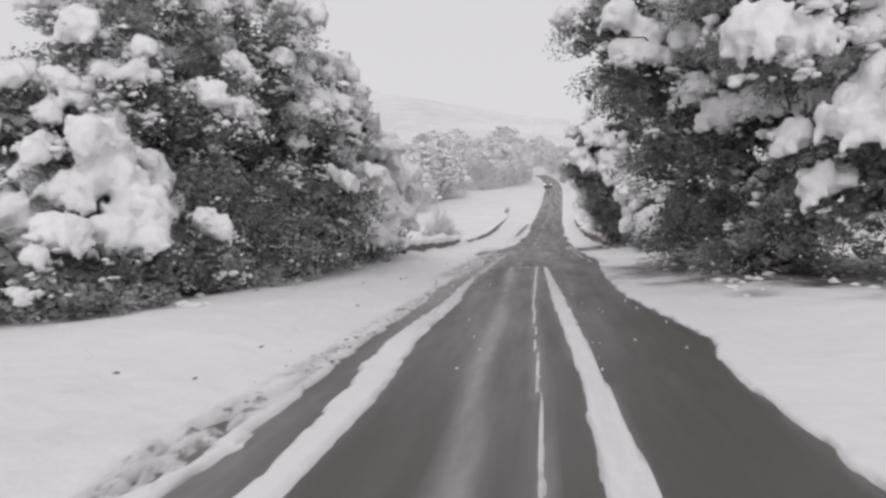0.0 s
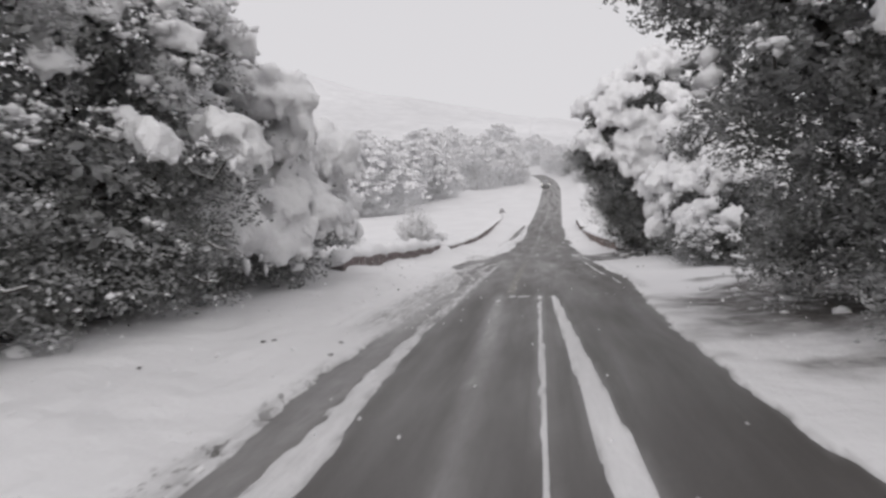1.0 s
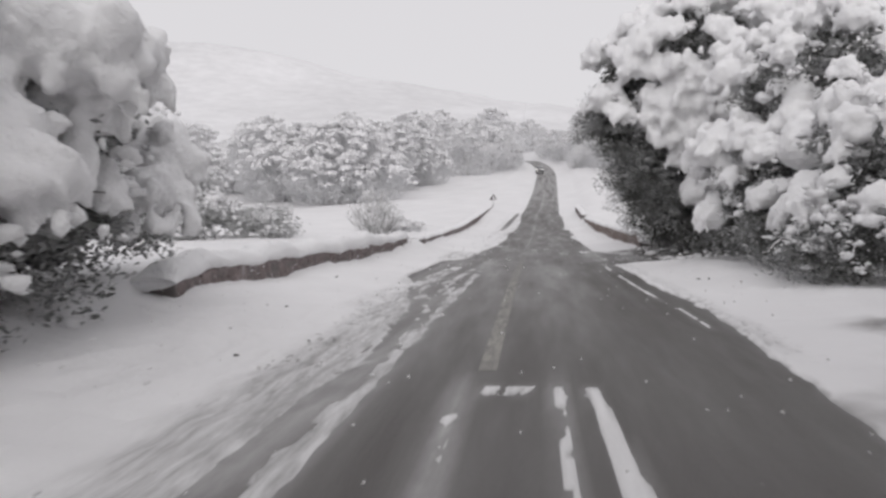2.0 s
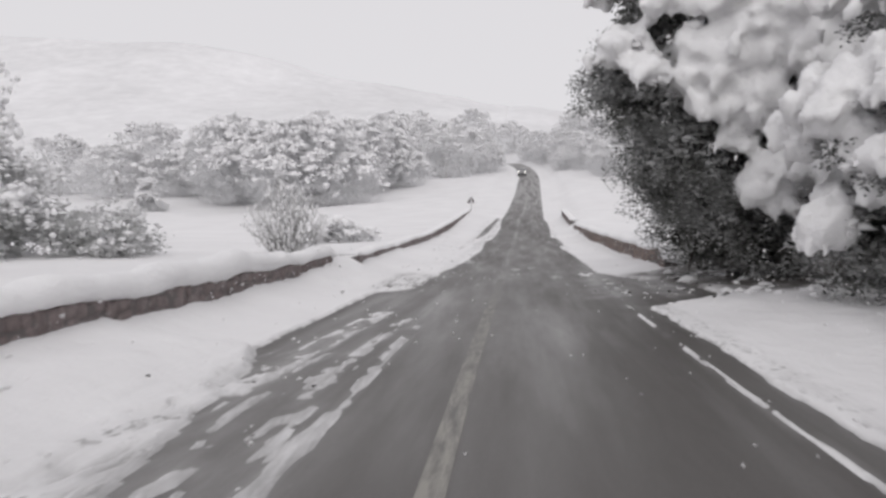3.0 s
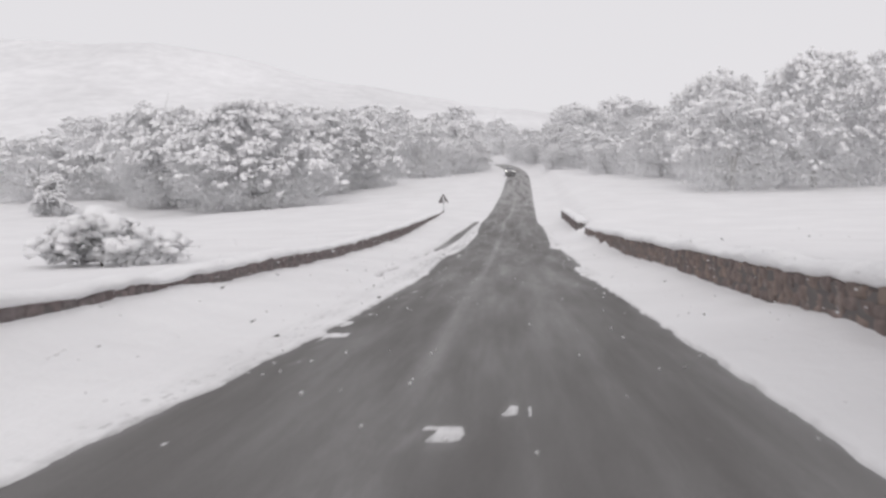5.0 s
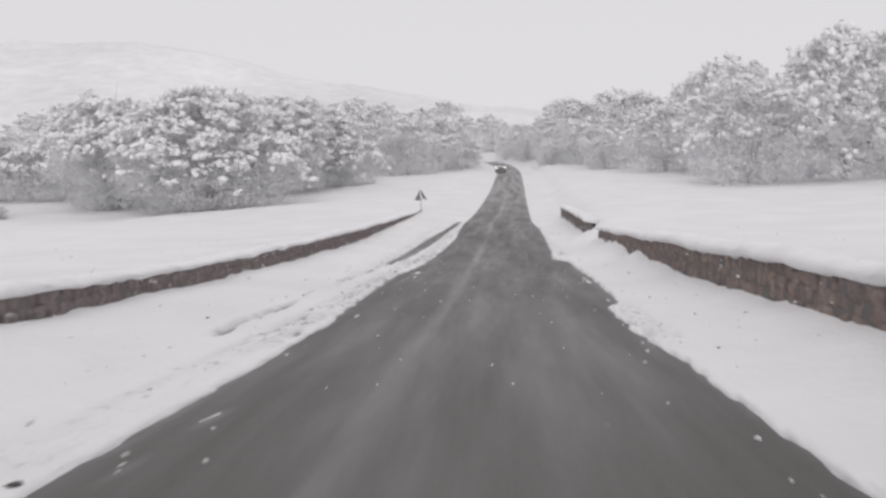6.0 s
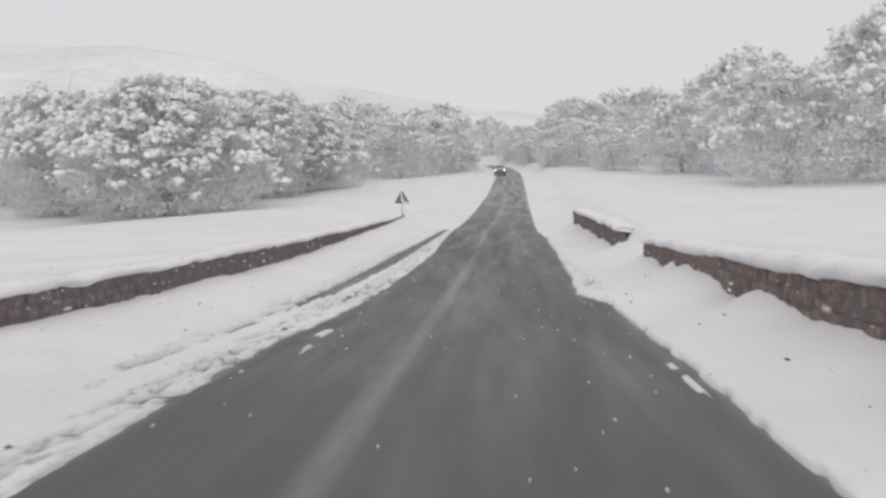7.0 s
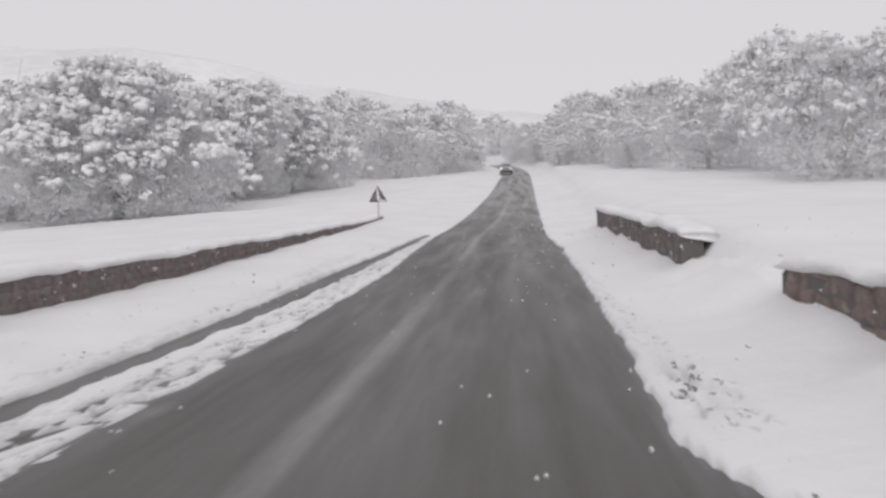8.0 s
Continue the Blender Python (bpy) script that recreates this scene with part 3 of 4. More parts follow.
def wood(root, lumps, trunk_r, seed, r, bark=None):
    """Trunk and main limbs under a crown."""
    top = max(l[2] for l in lumps)
    lean = (lumps[0][0] * 0.4, lumps[0][1] * 0.4, top * 0.55)
    child("trunk", mesh_data("trunk", *limb((0, 0, -0.3), lean, trunk_r, trunk_r * 0.6, seed, 10, 0.05), bark or BARK), root)
    for k, l in enumerate(lumps):
        f = 0.35 + 0.3 * ((k * 37) % 10) / 10
        arm = [limb(np.array(lean) * f, l[:3], trunk_r * 0.5, trunk_r * 0.15, seed + k, 6)]
        for j in range(3):
            e = np.array(l[:3]) + r.normal(size=3) * np.array(l[3:]) * 0.5
            arm.append(limb(l[:3], e, trunk_r * 0.18, trunk_r * 0.05, seed + 9 * k + j, 5))
        child("limb", mesh_data("limb", *join(arm), bark or BARK), root)


def fused_snow(root, lumps, voxel):
    load = child("snow_load", mesh_data("snow_load", *join(lumps), TREE_SNOW), root, "white snow pillows bending the boughs")
    load["kind"] = "stuff"
    melt = load.modifiers.new("fuse", "REMESH")
    melt.mode, melt.voxel_size, melt.use_smooth_shade = "VOXEL", voxel, True
    soft = load.modifiers.new("soften", "SMOOTH")
    soft.factor, soft.iterations = 0.5, 1
    lumpy = load.modifiers.new("lumps", "DISPLACE")
    lumpy.texture, lumpy.strength, lumpy.mid_level = LUMPS, 0.09, 0.5


def apart(c, d, count, gap):
    """Thins out points so that no two lie closer than the gap."""
    keep = []
    for i in range(len(c)):
        if len(keep) == count:
            break
        if not keep or np.min(np.linalg.norm(c[keep] - c[i], axis=1)) > gap:
            keep.append(i)
    return c[keep], d[keep]


def make_tree(name, base, lumps, seed, clumps=320, clump_r=0.42, leaves=80, leaf=0.05, dabs=5, dab_r=0.06, pillows=60, pillow_r=0.4, wind=(0, -0.35, 0.9), least=0.25, material=None, label="", category="tree", trunk_r=0.22, group="", fuse=0.065, core=1.0, grain=1, foot=0.03):
    """A broad evergreen: trunk and limbs, a crown of leaf clumps, and the snow caught in it. Lumps are in the world's metres."""
    r = np.random.default_rng(seed)
    o = np.array(base)
    lumps = [(*(np.array(l[:3]) - o), *l[3:]) for l in lumps]
    root = new(name)
    root.location = base
    tagged(root, label, category, group)
    wood(root, lumps, trunk_r, seed, r, BARK if fuse else TWIG)
    c, d = crown_points(lumps, clumps, r, 0.72)
    above = lambda q: q[:, 2] + o[2] > (ground_z(q[:, 0] + o[0], q[:, 1] + o[1]) if fuse else o[2]) + 0.12
    ok = above(c)
    c, d = c[ok], d[ok]
    fine = leaf_quads(scatter(c, leaves, clump_r, r), leaf, seed + 1)
    ci, _ = crown_points(lumps, int(clumps * 0.5 * core), r, 0.3, 0.75)
    ci = ci[above(ci)]
    coarse = leaf_quads(scatter(ci, 26 if fuse else 36, clump_r * 1.5, r), leaf * (3.2 if fuse else 1.7), seed + 2)
    child("crown", mesh_data("crown", *join([fine, coarse]), material or LEAF, False), root)
    # snow lies on what faces up and into the wind
    w = np.array(wind) / np.linalg.norm(wind)
    face = d @ w
    lift = np.clip((c[:, 2] - c[:, 2].min()) / (c[:, 2].max() - c[:, 2].min()), 0, 1)
    lit = face > -0.3
    up, w_up = c[lit], np.clip(face[lit] + 0.35, 0.05, None) * (foot + ease(lift[lit], 0.18, 0.6))
    n = int(len(c) * dabs)
    k = r.choice(len(up), n, p=w_up / w_up.sum())
    dc = up[k] + r.normal(size=(n, 3)) * clump_r * np.array([0.6, 0.6, 0.4]) + np.array([0, 0, clump_r * 0.2])
    s = (dab_r * r.uniform(0.4, 1.5, n) ** 1.5)[:, None]
    dr = s * np.stack([r.uniform(0.7, 1.7, n), r.uniform(0.7, 1.7, n), r.uniform(0.5, 0.9, n)], 1)
    snow = [blobs(dc, dr, grain, 0.6, 3.0, seed)]
    cand = np.flatnonzero(face > least)
    if pillows and len(cand):
        k = r.choice(cand, pillows, p=(face * (0.1 + ease(lift, 0.05, 0.5)))[cand] / (face * (0.1 + ease(lift, 0.05, 0.5)))[cand].sum())
        m = 6
        size = pillow_r * (0.3 + 1.0 * r.random(pillows) ** 1.6)
        pc, sc = np.repeat(c[k], m, 0), np.repeat(size, m)[:, None]
        along = np.repeat(d[k] * np.array([1, 1, 0.2]) - np.array([0, 0, 0.35]), m, 0)
        pc = pc + r.normal(size=pc.shape) * sc * np.array([0.6, 0.6, 0.35]) + along * sc * r.uniform(-0.6, 0.9, (len(pc), 1)) + np.repeat(d[k], m, 0) * clump_r * 0.35 + np.array([0, 0, clump_r * 0.3])
        rad = sc * r.uniform(0.3, 0.85, (len(pc), 1)) * np.stack([r.uniform(0.8, 1.2, len(pc)), r.uniform(0.8, 1.2, len(pc)), r.uniform(0.6, 0.9, len(pc))], 1)
        if fuse:
            fused_snow(root, [blobs(pc, rad, 2, 0.2, 2.2, seed + 3)], fuse)
        else:
            snow.append(blobs(pc, rad, 1, 0.35, 1.7, seed + 3))
    specks = child("snow_speck", mesh_data("snow_speck", *join(snow), TREE_SNOW), root, "small white snow clumps on the twigs")
    specks["kind"] = "stuff"
    return root


def bare_twigs(root, c, d, o, r, count, seed):
    """Thin branches that stick out of the shaded lower crown, each with a line of snow on it."""
    low = np.flatnonzero((np.abs(d[:, 2]) < 0.6) & (c[:, 2] < np.quantile(c[:, 2], 0.6)) & (c[:, 2] + o[2] > ground_z(c[:, 0] + o[0], c[:, 1] + o[1]) + 0.6))
    for k, i in enumerate(r.choice(low, count, replace=False)):
        out = d[i] * np.array([1, 1, 0.1])
        s, e = c[i] - out * 0.3, c[i] + out * r.uniform(0.3, 0.7) + np.cross(out, (0, 0, 1)) * r.uniform(-0.5, 0.5) - np.array([0, 0, r.uniform(0.0, 0.35)])
        v, f = limb(s, e, 0.02, 0.006, seed + 50 + k, 5, 0.15)
        twig = child("branch", mesh_data("branch", v, f, BARK), root)
        mid = v.reshape(-1, 5, 3).mean(1)
        ring = (v.reshape(-1, 5, 3) - mid[:, None]) * np.array([1.1, 1.1, 0.9]) + mid[:, None] + np.array([0, 0, 0.016])
        child("snow_line", mesh_data("snow_line", ring.reshape(-1, 3), f, TREE_SNOW), twig, "thin line of snow")


def make_oak(base, lumps, seed, boughs, bough_r, leaves, leaf, cover, tufts, loads, wind, label, trunk_r=0.24, twigs=0, fat=1.0, foot=0.2, line=(0.1, 0.6), lean=0.0, core=2.0, voxel=0.058):
    """An evergreen oak built of drooping boughs, each dark beneath and snowed over on top."""
    r = np.random.default_rng(seed)
    o = np.array(base)
    lumps = [(*(np.array(l[:3]) - o), *l[3:]) for l in lumps]
    root = new("oak_tree")
    root.location = base
    tagged(root, label, "tree", ROW)
    wood(root, lumps, trunk_r, seed, r)
    above = lambda q, by: q[:, 2] + o[2] > ground_z(q[:, 0] + o[0], q[:, 1] + o[1]) + by
    c, d = crown_points(lumps, boughs * 5, r, 0.66, 0.97)
    ok = above(c, 0.1)
    c, d = apart(c[ok], d[ok], boughs, bough_r * 0.72)
    n = len(c)
    rad = (bough_r * r.uniform(0.65, 1.35, n))[:, None] * np.array([1, 1, 0.72])
    flat = d * np.array([1, 1, 0])

    def on_bough(k, way, reach_out):
        off = way * rad[k] * reach_out
        droop = np.clip((off * flat[k]).sum(1), -0.2, None)
        off[:, 2] -= 0.35 * droop
        return c[k] + off

    w = np.array(wind) / np.linalg.norm(wind)
    face = d @ w
    lift = (c[:, 2] - c[:, 2].min()) / (c[:, 2].max() - c[:, 2].min())
    # one side carries more snow than the other
    lift = lift + lean * c[:, 0]
    best = np.clip(face + 0.25, 0, None) * (0.0004 + ease(lift, line[0] + 0.05, line[1] + 0.1))
    pick = r.choice(n, min(loads, int((best > 0.02).sum())), replace=False, p=best / best.sum())
    buried = np.zeros(n, bool)
    buried[pick] = True
    k = np.repeat(np.arange(n), leaves)
    way = r.normal(size=(len(k), 3))
    way /= np.linalg.norm(way, axis=1, keepdims=True)
    bare = ~buried[k] | ((way @ (0.5 * w + np.array([0, 0, 0.6]))) + 0.3 * (way * flat[k]).sum(1) < 0.2)
    k, way = k[bare], way[bare]
    pts = on_bough(k, way, (r.uniform(0.05, 1.0, (len(k), 1)) ** 0.45) * r.uniform(0.8, 1.1, (len(k), 1)))
    pts = pts[above(pts, 0.03)]
    ci, _ = crown_points(lumps, int(boughs * core), r, 0.25, 0.78)
    ci = ci[above(ci, 0.3)]
    inner = leaf_quads(scatter(ci, 40, 0.36, r), leaf * 2.5, seed + 2)
    child("crown", mesh_data("crown", *join([leaf_quads(pts, leaf, seed + 1), inner]), LEAF, False), root)
    weight = np.clip(face + 0.5, 0, None) * (foot + 0.9 * ease(lift, *line))
    count = (np.clip(cover * weight * r.uniform(0.1, 1.8, n), 0, 1.4) * tufts).astype(int)
    # tufts of snow caught in the twigs, in little groups, and crumbs round them
    k = np.repeat(np.arange(n), count // 5)
    way = r.normal(size=(len(k), 3)) * 0.7 + np.array([0, 0, 0.8]) + 0.4 * w + 0.5 * d[k]
    way /= np.linalg.norm(way, axis=1, keepdims=True)
    pts = on_bough(k, way, r.uniform(0.85, 1.06, (len(k), 1)))
    heap = r.integers(3, 9, len(pts))
    own = np.repeat(0.032 + 0.065 * r.random((len(pts), 1)) ** 2, heap, 0)
    # each group is strung out along its twig, outwards and a little down
    twig = flat[k] * 0.8 + r.normal(size=pts.shape) * np.array([0.7, 0.7, 0.25]) - np.array([0, 0, 0.25])
    twig = np.repeat(twig / np.linalg.norm(twig, axis=1, keepdims=True), heap, 0)
    pts = np.repeat(pts, heap, 0)
    k = np.arange(len(pts))
    pts = pts + twig * own * r.uniform(-3.2, 3.2, (len(k), 1)) + r.normal(size=pts.shape) * np.array([0.7, 0.7, 0.5]) * own
    big = own * r.uniform(0.35, 1.25, (len(k), 1)) * fat
    size = big * np.stack([r.uniform(0.8, 1.7, len(k)), r.uniform(0.8, 1.7, len(k)), r.uniform(0.5, 0.95, len(k))], 1)
    large = big[:, 0] > 0.07
    lumpy = join([blobs(pts[large], size[large], 1, 0.5, 2.6, seed + 7), blobs(pts[~large], size[~large], 0, 0.5, 2.6, seed + 8)])
    k = np.repeat(np.arange(len(pts)), r.integers(0, 2, len(pts)))
    pts = pts[k] + r.normal(size=(len(k), 3)) * np.array([0.1, 0.1, 0.06])
    crumbs = snow_caps(pts, (0.012 + 0.03 * r.random(len(k)) ** 2) * fat, seed)
    specks = child("snow_speck", mesh_data("snow_speck", *join([lumpy, crumbs]), TREE_SNOW), root, "small white snow clumps on the twigs")
    specks["kind"] = "stuff"
    # each load is a dome of small knobs over its bough, hanging in shaggy fingers from the outer edge
    m = len(pick)
    size = rad[pick, :1] * fat * (0.55 + 0.55 * r.random((m, 1)) ** 1.3)
    mid = c[pick] + np.array([0, 0, 0.3]) * rad[pick, :1] + (0.3 * flat[pick] + 0.2 * w) * rad[pick, :1]
    out_way = flat[pick] + 0.5 * w * np.array([1, 1, 0])
    lead = np.arctan2(out_way[:, 1], out_way[:, 0])
    core, knobs = [], []
    for along, drop in ((-0.35, 0.15), (0.3, -0.05)):
        a = lead + r.normal(size=m) * 0.35
        spot = np.stack([np.cos(a) * along, np.sin(a) * along, drop + 0.1 * r.normal(size=m)], 1)
        core.append((mid + spot * size, size * r.uniform(0.5, 0.75, (m, 1)) * np.stack([r.uniform(0.8, 1.2, m), r.uniform(0.8, 1.2, m), r.uniform(0.65, 0.85, m)], 1)))
    for j in range(26):
        way = r.normal(size=(m, 3)) * 0.75 + np.array([0, 0, 0.45]) + 0.35 * w + 0.45 * flat[pick]
        way /= np.linalg.norm(way, axis=1, keepdims=True)
        way = way * np.array([1, 1, 0.75]) - np.array([0, 0, 0.3]) * np.clip((way * flat[pick]).sum(1), 0, 1)[:, None]
        knobs.append((mid + way * size * r.uniform(0.6, 1.05, (m, 1)), size * r.uniform(0.1, 0.3, (m, 1)) * np.stack([r.uniform(0.8, 1.2, m), r.uniform(0.8, 1.2, m), r.uniform(0.8, 1.5, m)], 1)))
    for j in range(8):
        a = lead + r.normal(size=m) * 0.9
        round_way = np.stack([np.cos(a), np.sin(a), r.uniform(-0.75, -0.15, m)], 1)
        knobs.append((mid + round_way * size * r.uniform(0.75, 1.1, (m, 1)), size * r.uniform(0.07, 0.16, (m, 1)) * np.stack([np.ones(m), np.ones(m), r.uniform(1.3, 2.6, m)], 1)))
    stack = lambda rows: (np.concatenate([q[0] for q in rows]), np.concatenate([q[1] for q in rows]))
    fused_snow(root, [blobs(*stack(core), 2, 0.2, 2.2, seed + 3), blobs(*stack(knobs), 1, 0.2, 2.2, seed + 4)], voxel)
    if twigs:
        bare_twigs(root, c, d, o, r, twigs, seed)
    return root


OAK = "dark evergreen oak bowed under heavy clumps of fresh snow"
ROW = "oaks along the verge"
LADEN = "evergreen oak almost hidden under great pillows of snow"
# the row of oaks along the left verge
make_oak((-6.8, 11.6, gz(-6.8, 11.6)), [(-6.7, 11.7, 0.8, 1.2, 1.2, 0.95), (-5.8, 11.6, 0.9, 0.6, 1.0, 0.6), (-7.2, 11.8, 1.9, 0.9, 1.2, 0.8), (-8.0, 11.8, 2.7, 0.9, 1.2, 0.9), (-7.9, 11.6, 0.8, 1.2, 1.2, 1.0), (-6.1, 10.0, 0.2, 0.9, 1.2, 0.6), (-7.2, 9.6, 0.4, 1.2, 1.2, 0.8), (-6.3, 12.6, 0.1, 0.9, 1.2, 0.7)], 11, 120, 0.4, 420, 0.04, 1.2, 24, 66, (0.25, -0.6, 0.8), LADEN, 0.14, 6, 1.02, 0.2, (0.1, 0.34))
make_oak((-7.8, 17.0, gz(-7.8, 17.0)), [(-7.2, 17, 2.8, 3.0, 3.2, 3.0), (-5.7, 17.5, 1.3, 1.6, 2.8, 1.7), (-5.7, 18.4, 3.3, 1.7, 2.2, 1.5), (-6.8, 16.0, 5.0, 2.2, 2.6, 1.7), (-7.6, 13.8, 3.4, 2.5, 2.4, 2.5), (-4.9, 17.7, 1.6, 1.0, 1.3, 1.0), (-6.4, 14.2, 1.0, 1.6, 2.0, 1.4), (-5.7, 15.5, 0.3, 1.1, 3.4, 0.9), (-5.5, 14, 0.4, 0.9, 1.4, 0.8), (-5.6, 17, 0.3, 0.9, 1.5, 0.8), (-5.6, 19.5, 0.2, 0.9, 1.5, 0.8), (-5.3, 17.9, 3.7, 1.1, 1.3, 1.0)], 12, 260, 0.55, 480, 0.042, 2.2, 80, 90, (0.35, -0.6, 0.7), OAK, 0.26, 30, 0.74, 0.05, (0.52, 0.66), 0.1)
make_oak((-7.0, 23.0, gz(-7.0, 23.0)), [(-6.5, 23, 1.7, 1.9, 3.0, 1.9), (-5.6, 25, 0.9, 1.1, 1.8, 1.5), (-5.7, 21.3, 2.4, 1.3, 1.7, 1.2), (-5.4, 22.8, 0.6, 1.1, 2.4, 1.2), (-5.2, 23.8, 1.9, 0.8, 1.2, 0.8), (-5.5, 21, 0.0, 0.9, 3.0, 0.8)], 13, 140, 0.52, 440, 0.045, 1.3, 36, 80, (0.5, -0.5, 0.7), OAK, 0.2, 12, 1.2, 0.1, (0.27, 0.47), 0.1)
# the oaks on the right verge
make_oak((6.0, 18.5, gz(6.0, 18.5)), [(5.6, 18.5, 3.2, 2.9, 3.3, 2.9), (3.2, 19.6, 2.7, 1.5, 2.0, 1.4), (2.4, 19.6, 4.2, 1.4, 1.8, 1.1), (3.9, 20.0, 0.8, 1.4, 2.2, 1.3), (6.2, 15.0, 1.9, 2.0, 2.4, 2.1), (5.0, 16.8, 5.6, 2.6, 2.6, 1.7), (4.4, 14.8, 4.2, 1.4, 1.6, 1.2), (2.0, 19.9, 5.6, 1.7, 1.6, 1.0), (4.6, 17.5, 0.4, 1.3, 2.6, 0.9), (6.8, 14.4, 4.3, 1.4, 1.2, 0.9), (4.3, 15.8, 0.3, 1.1, 2.0, 0.7), (6.6, 13.4, 0.6, 1.6, 1.3, 1.0)], 14, 320, 0.52, 440, 0.042, 2.6, 60, 220, (0.25, -0.8, 0.55), OAK, 0.26, 20, 1.22, 0.06, (-0.04, 0.1), 0.15, 2.2, 0.07)
make_oak((5.8, 43.5, gz(5.8, 43.5)), [(5.4, 42.9, 2.6, 2.9, 2.2, 2.6), (2.35, 42.5, 2.9, 1.35, 1.2, 1.0), (4.9, 42.5, 4.9, 2.7, 2.2, 1.9), (3.9, 42.7, 0.6, 1.6, 1.6, 1.3), (7.6, 42.1, 3.2, 2.6, 2.6, 2.8), (3.3, 42.6, 1.7, 1.4, 1.4, 1.3), (6.8, 41.7, 0.8, 1.8, 1.8, 1.6), (2.8, 42.6, 4.3, 1.35, 1.2, 1.2), (4.6, 42.7, -0.4, 1.6, 1.5, 0.8), (3.2, 44.2, 1.05, 0.8, 0.75, 0.8)], 15, 360, 0.54, 560, 0.037, 2.8, 9, 260, (0.35, -0.75, 0.6), LADEN, 0.26, 8, 1.5, 0.03, (-0.046, 0.074), 0.128, 5.5, 0.085)
make_oak((6.3, 36.0, gz(6.3, 36.0)), [(5.7, 35.8, 1.2, 1.9, 2.2, 1.8), (6.5, 36.2, 3.2, 2.2, 2.2, 1.8), (4.9, 36.3, 0.1, 1.2, 2.2, 0.9), (7.5, 36, 1.5, 1.8, 2.0, 2.0)], 16, 140, 0.52, 420, 0.045, 2.6, 26, 105, (-0.1, -0.75, 0.65), LADEN, 0.18, 4, 1.1, 0.5, (0.0, 0.35))

make_oak((5.0, 30.6, gz(5.0, 30.6)), [(4.7, 30.0, -0.1, 1.2, 2.0, 0.9), (5.5, 31.0, 1.0, 1.5, 1.8, 1.3), (4.7, 33.0, 0.0, 1.0, 1.5, 0.9)], 20, 80, 0.46, 460, 0.04, 2.0, 30, 36, (-0.1, -0.75, 0.65), "low young oak crouching under fresh snow by the verge", 0.1, 6, 0.95, 0.4, (0.2, 0.6))

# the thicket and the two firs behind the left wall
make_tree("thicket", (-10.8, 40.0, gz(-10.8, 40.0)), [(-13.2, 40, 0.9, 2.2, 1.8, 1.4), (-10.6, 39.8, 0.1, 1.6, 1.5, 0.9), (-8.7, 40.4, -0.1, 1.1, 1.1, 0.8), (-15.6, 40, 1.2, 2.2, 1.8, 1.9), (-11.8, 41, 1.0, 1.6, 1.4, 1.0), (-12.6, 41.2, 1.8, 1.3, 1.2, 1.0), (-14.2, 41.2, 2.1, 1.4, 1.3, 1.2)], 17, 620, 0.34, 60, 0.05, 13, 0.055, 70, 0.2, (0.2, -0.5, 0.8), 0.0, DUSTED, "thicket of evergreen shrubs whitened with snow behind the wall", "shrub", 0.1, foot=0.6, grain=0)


def make_fir(base, height, seed):
    r = np.random.default_rng(seed)
    root = new("fir_tree")
    root.location = base
    tagged(root, "young fir with drooping snow-laden branches and bare leader", "tree", "young firs")
    child("trunk", mesh_data("trunk", *limb((0, 0, -0.3), (0, 0, height), 0.11, 0.012, seed, 8, 0.006), BARK), root)
    needles, snow_c, snow_r = [], [], []
    z = height * 0.1
    while z < height * 0.8:
        reach_out = 0.65 + (height * 0.8 - z) * 0.26
        for k in range(5):
            a = k * math.pi * 0.4 + r.uniform(-0.5, 0.5) + z * 2
            length = reach_out * r.uniform(0.6, 1.4)
            steps = max(4, int(length * 7))
            for s in np.linspace(0.08, 1.0, steps):
                x, y = math.cos(a) * length * s, math.sin(a) * length * s
                h = z + 0.3 * length * s - 0.9 * length * s * s
                hang = r.normal(size=(20, 3)) * np.array([0.055, 0.055, 0.11]) * (0.6 + 0.5 * length)
                hang[:, 2] = -np.abs(hang[:, 2]) * 1.5
                needles.append(np.array((x, y, h)) + hang)
                for _ in range(2):
                    w = (0.04 + 0.035 * length) * r.uniform(0.5, 1.35)
                    snow_c.append((x + r.normal() * 0.07 * length, y + r.normal() * 0.07 * length, h + 0.03 - w * r.uniform(0, 0.9)))
                    snow_r.append((w, w, w * r.uniform(0.9, 2.0)))
        z += 0.36 + 0.22 * (height - z) / height
    for s in np.linspace(0.8, 0.99, 12):
        snow_c.append((r.normal() * 0.02, r.normal() * 0.02, height * s))
        snow_r.append((0.035, 0.035, 0.06))
    child("crown", mesh_data("crown", *leaf_quads(np.concatenate(needles), 0.045, seed, 1.6), FROST_HAZE, False), root, "drooping needles white with rime")
    child("snow_speck", mesh_data("snow_speck", *blobs(snow_c, snow_r, 1, 0.5, 2.4, seed), TREE_SNOW), root, "white snow on the boughs")["kind"] = "stuff"


make_fir((-14.4, 44.7, gz(-14.4, 44.7)), 6.5 - gz(-14.4, 44.7), 5)
make_fir((-14.0, 42.2, gz(-14.0, 42.2)), 4.9 - gz(-14.0, 42.2), 6)


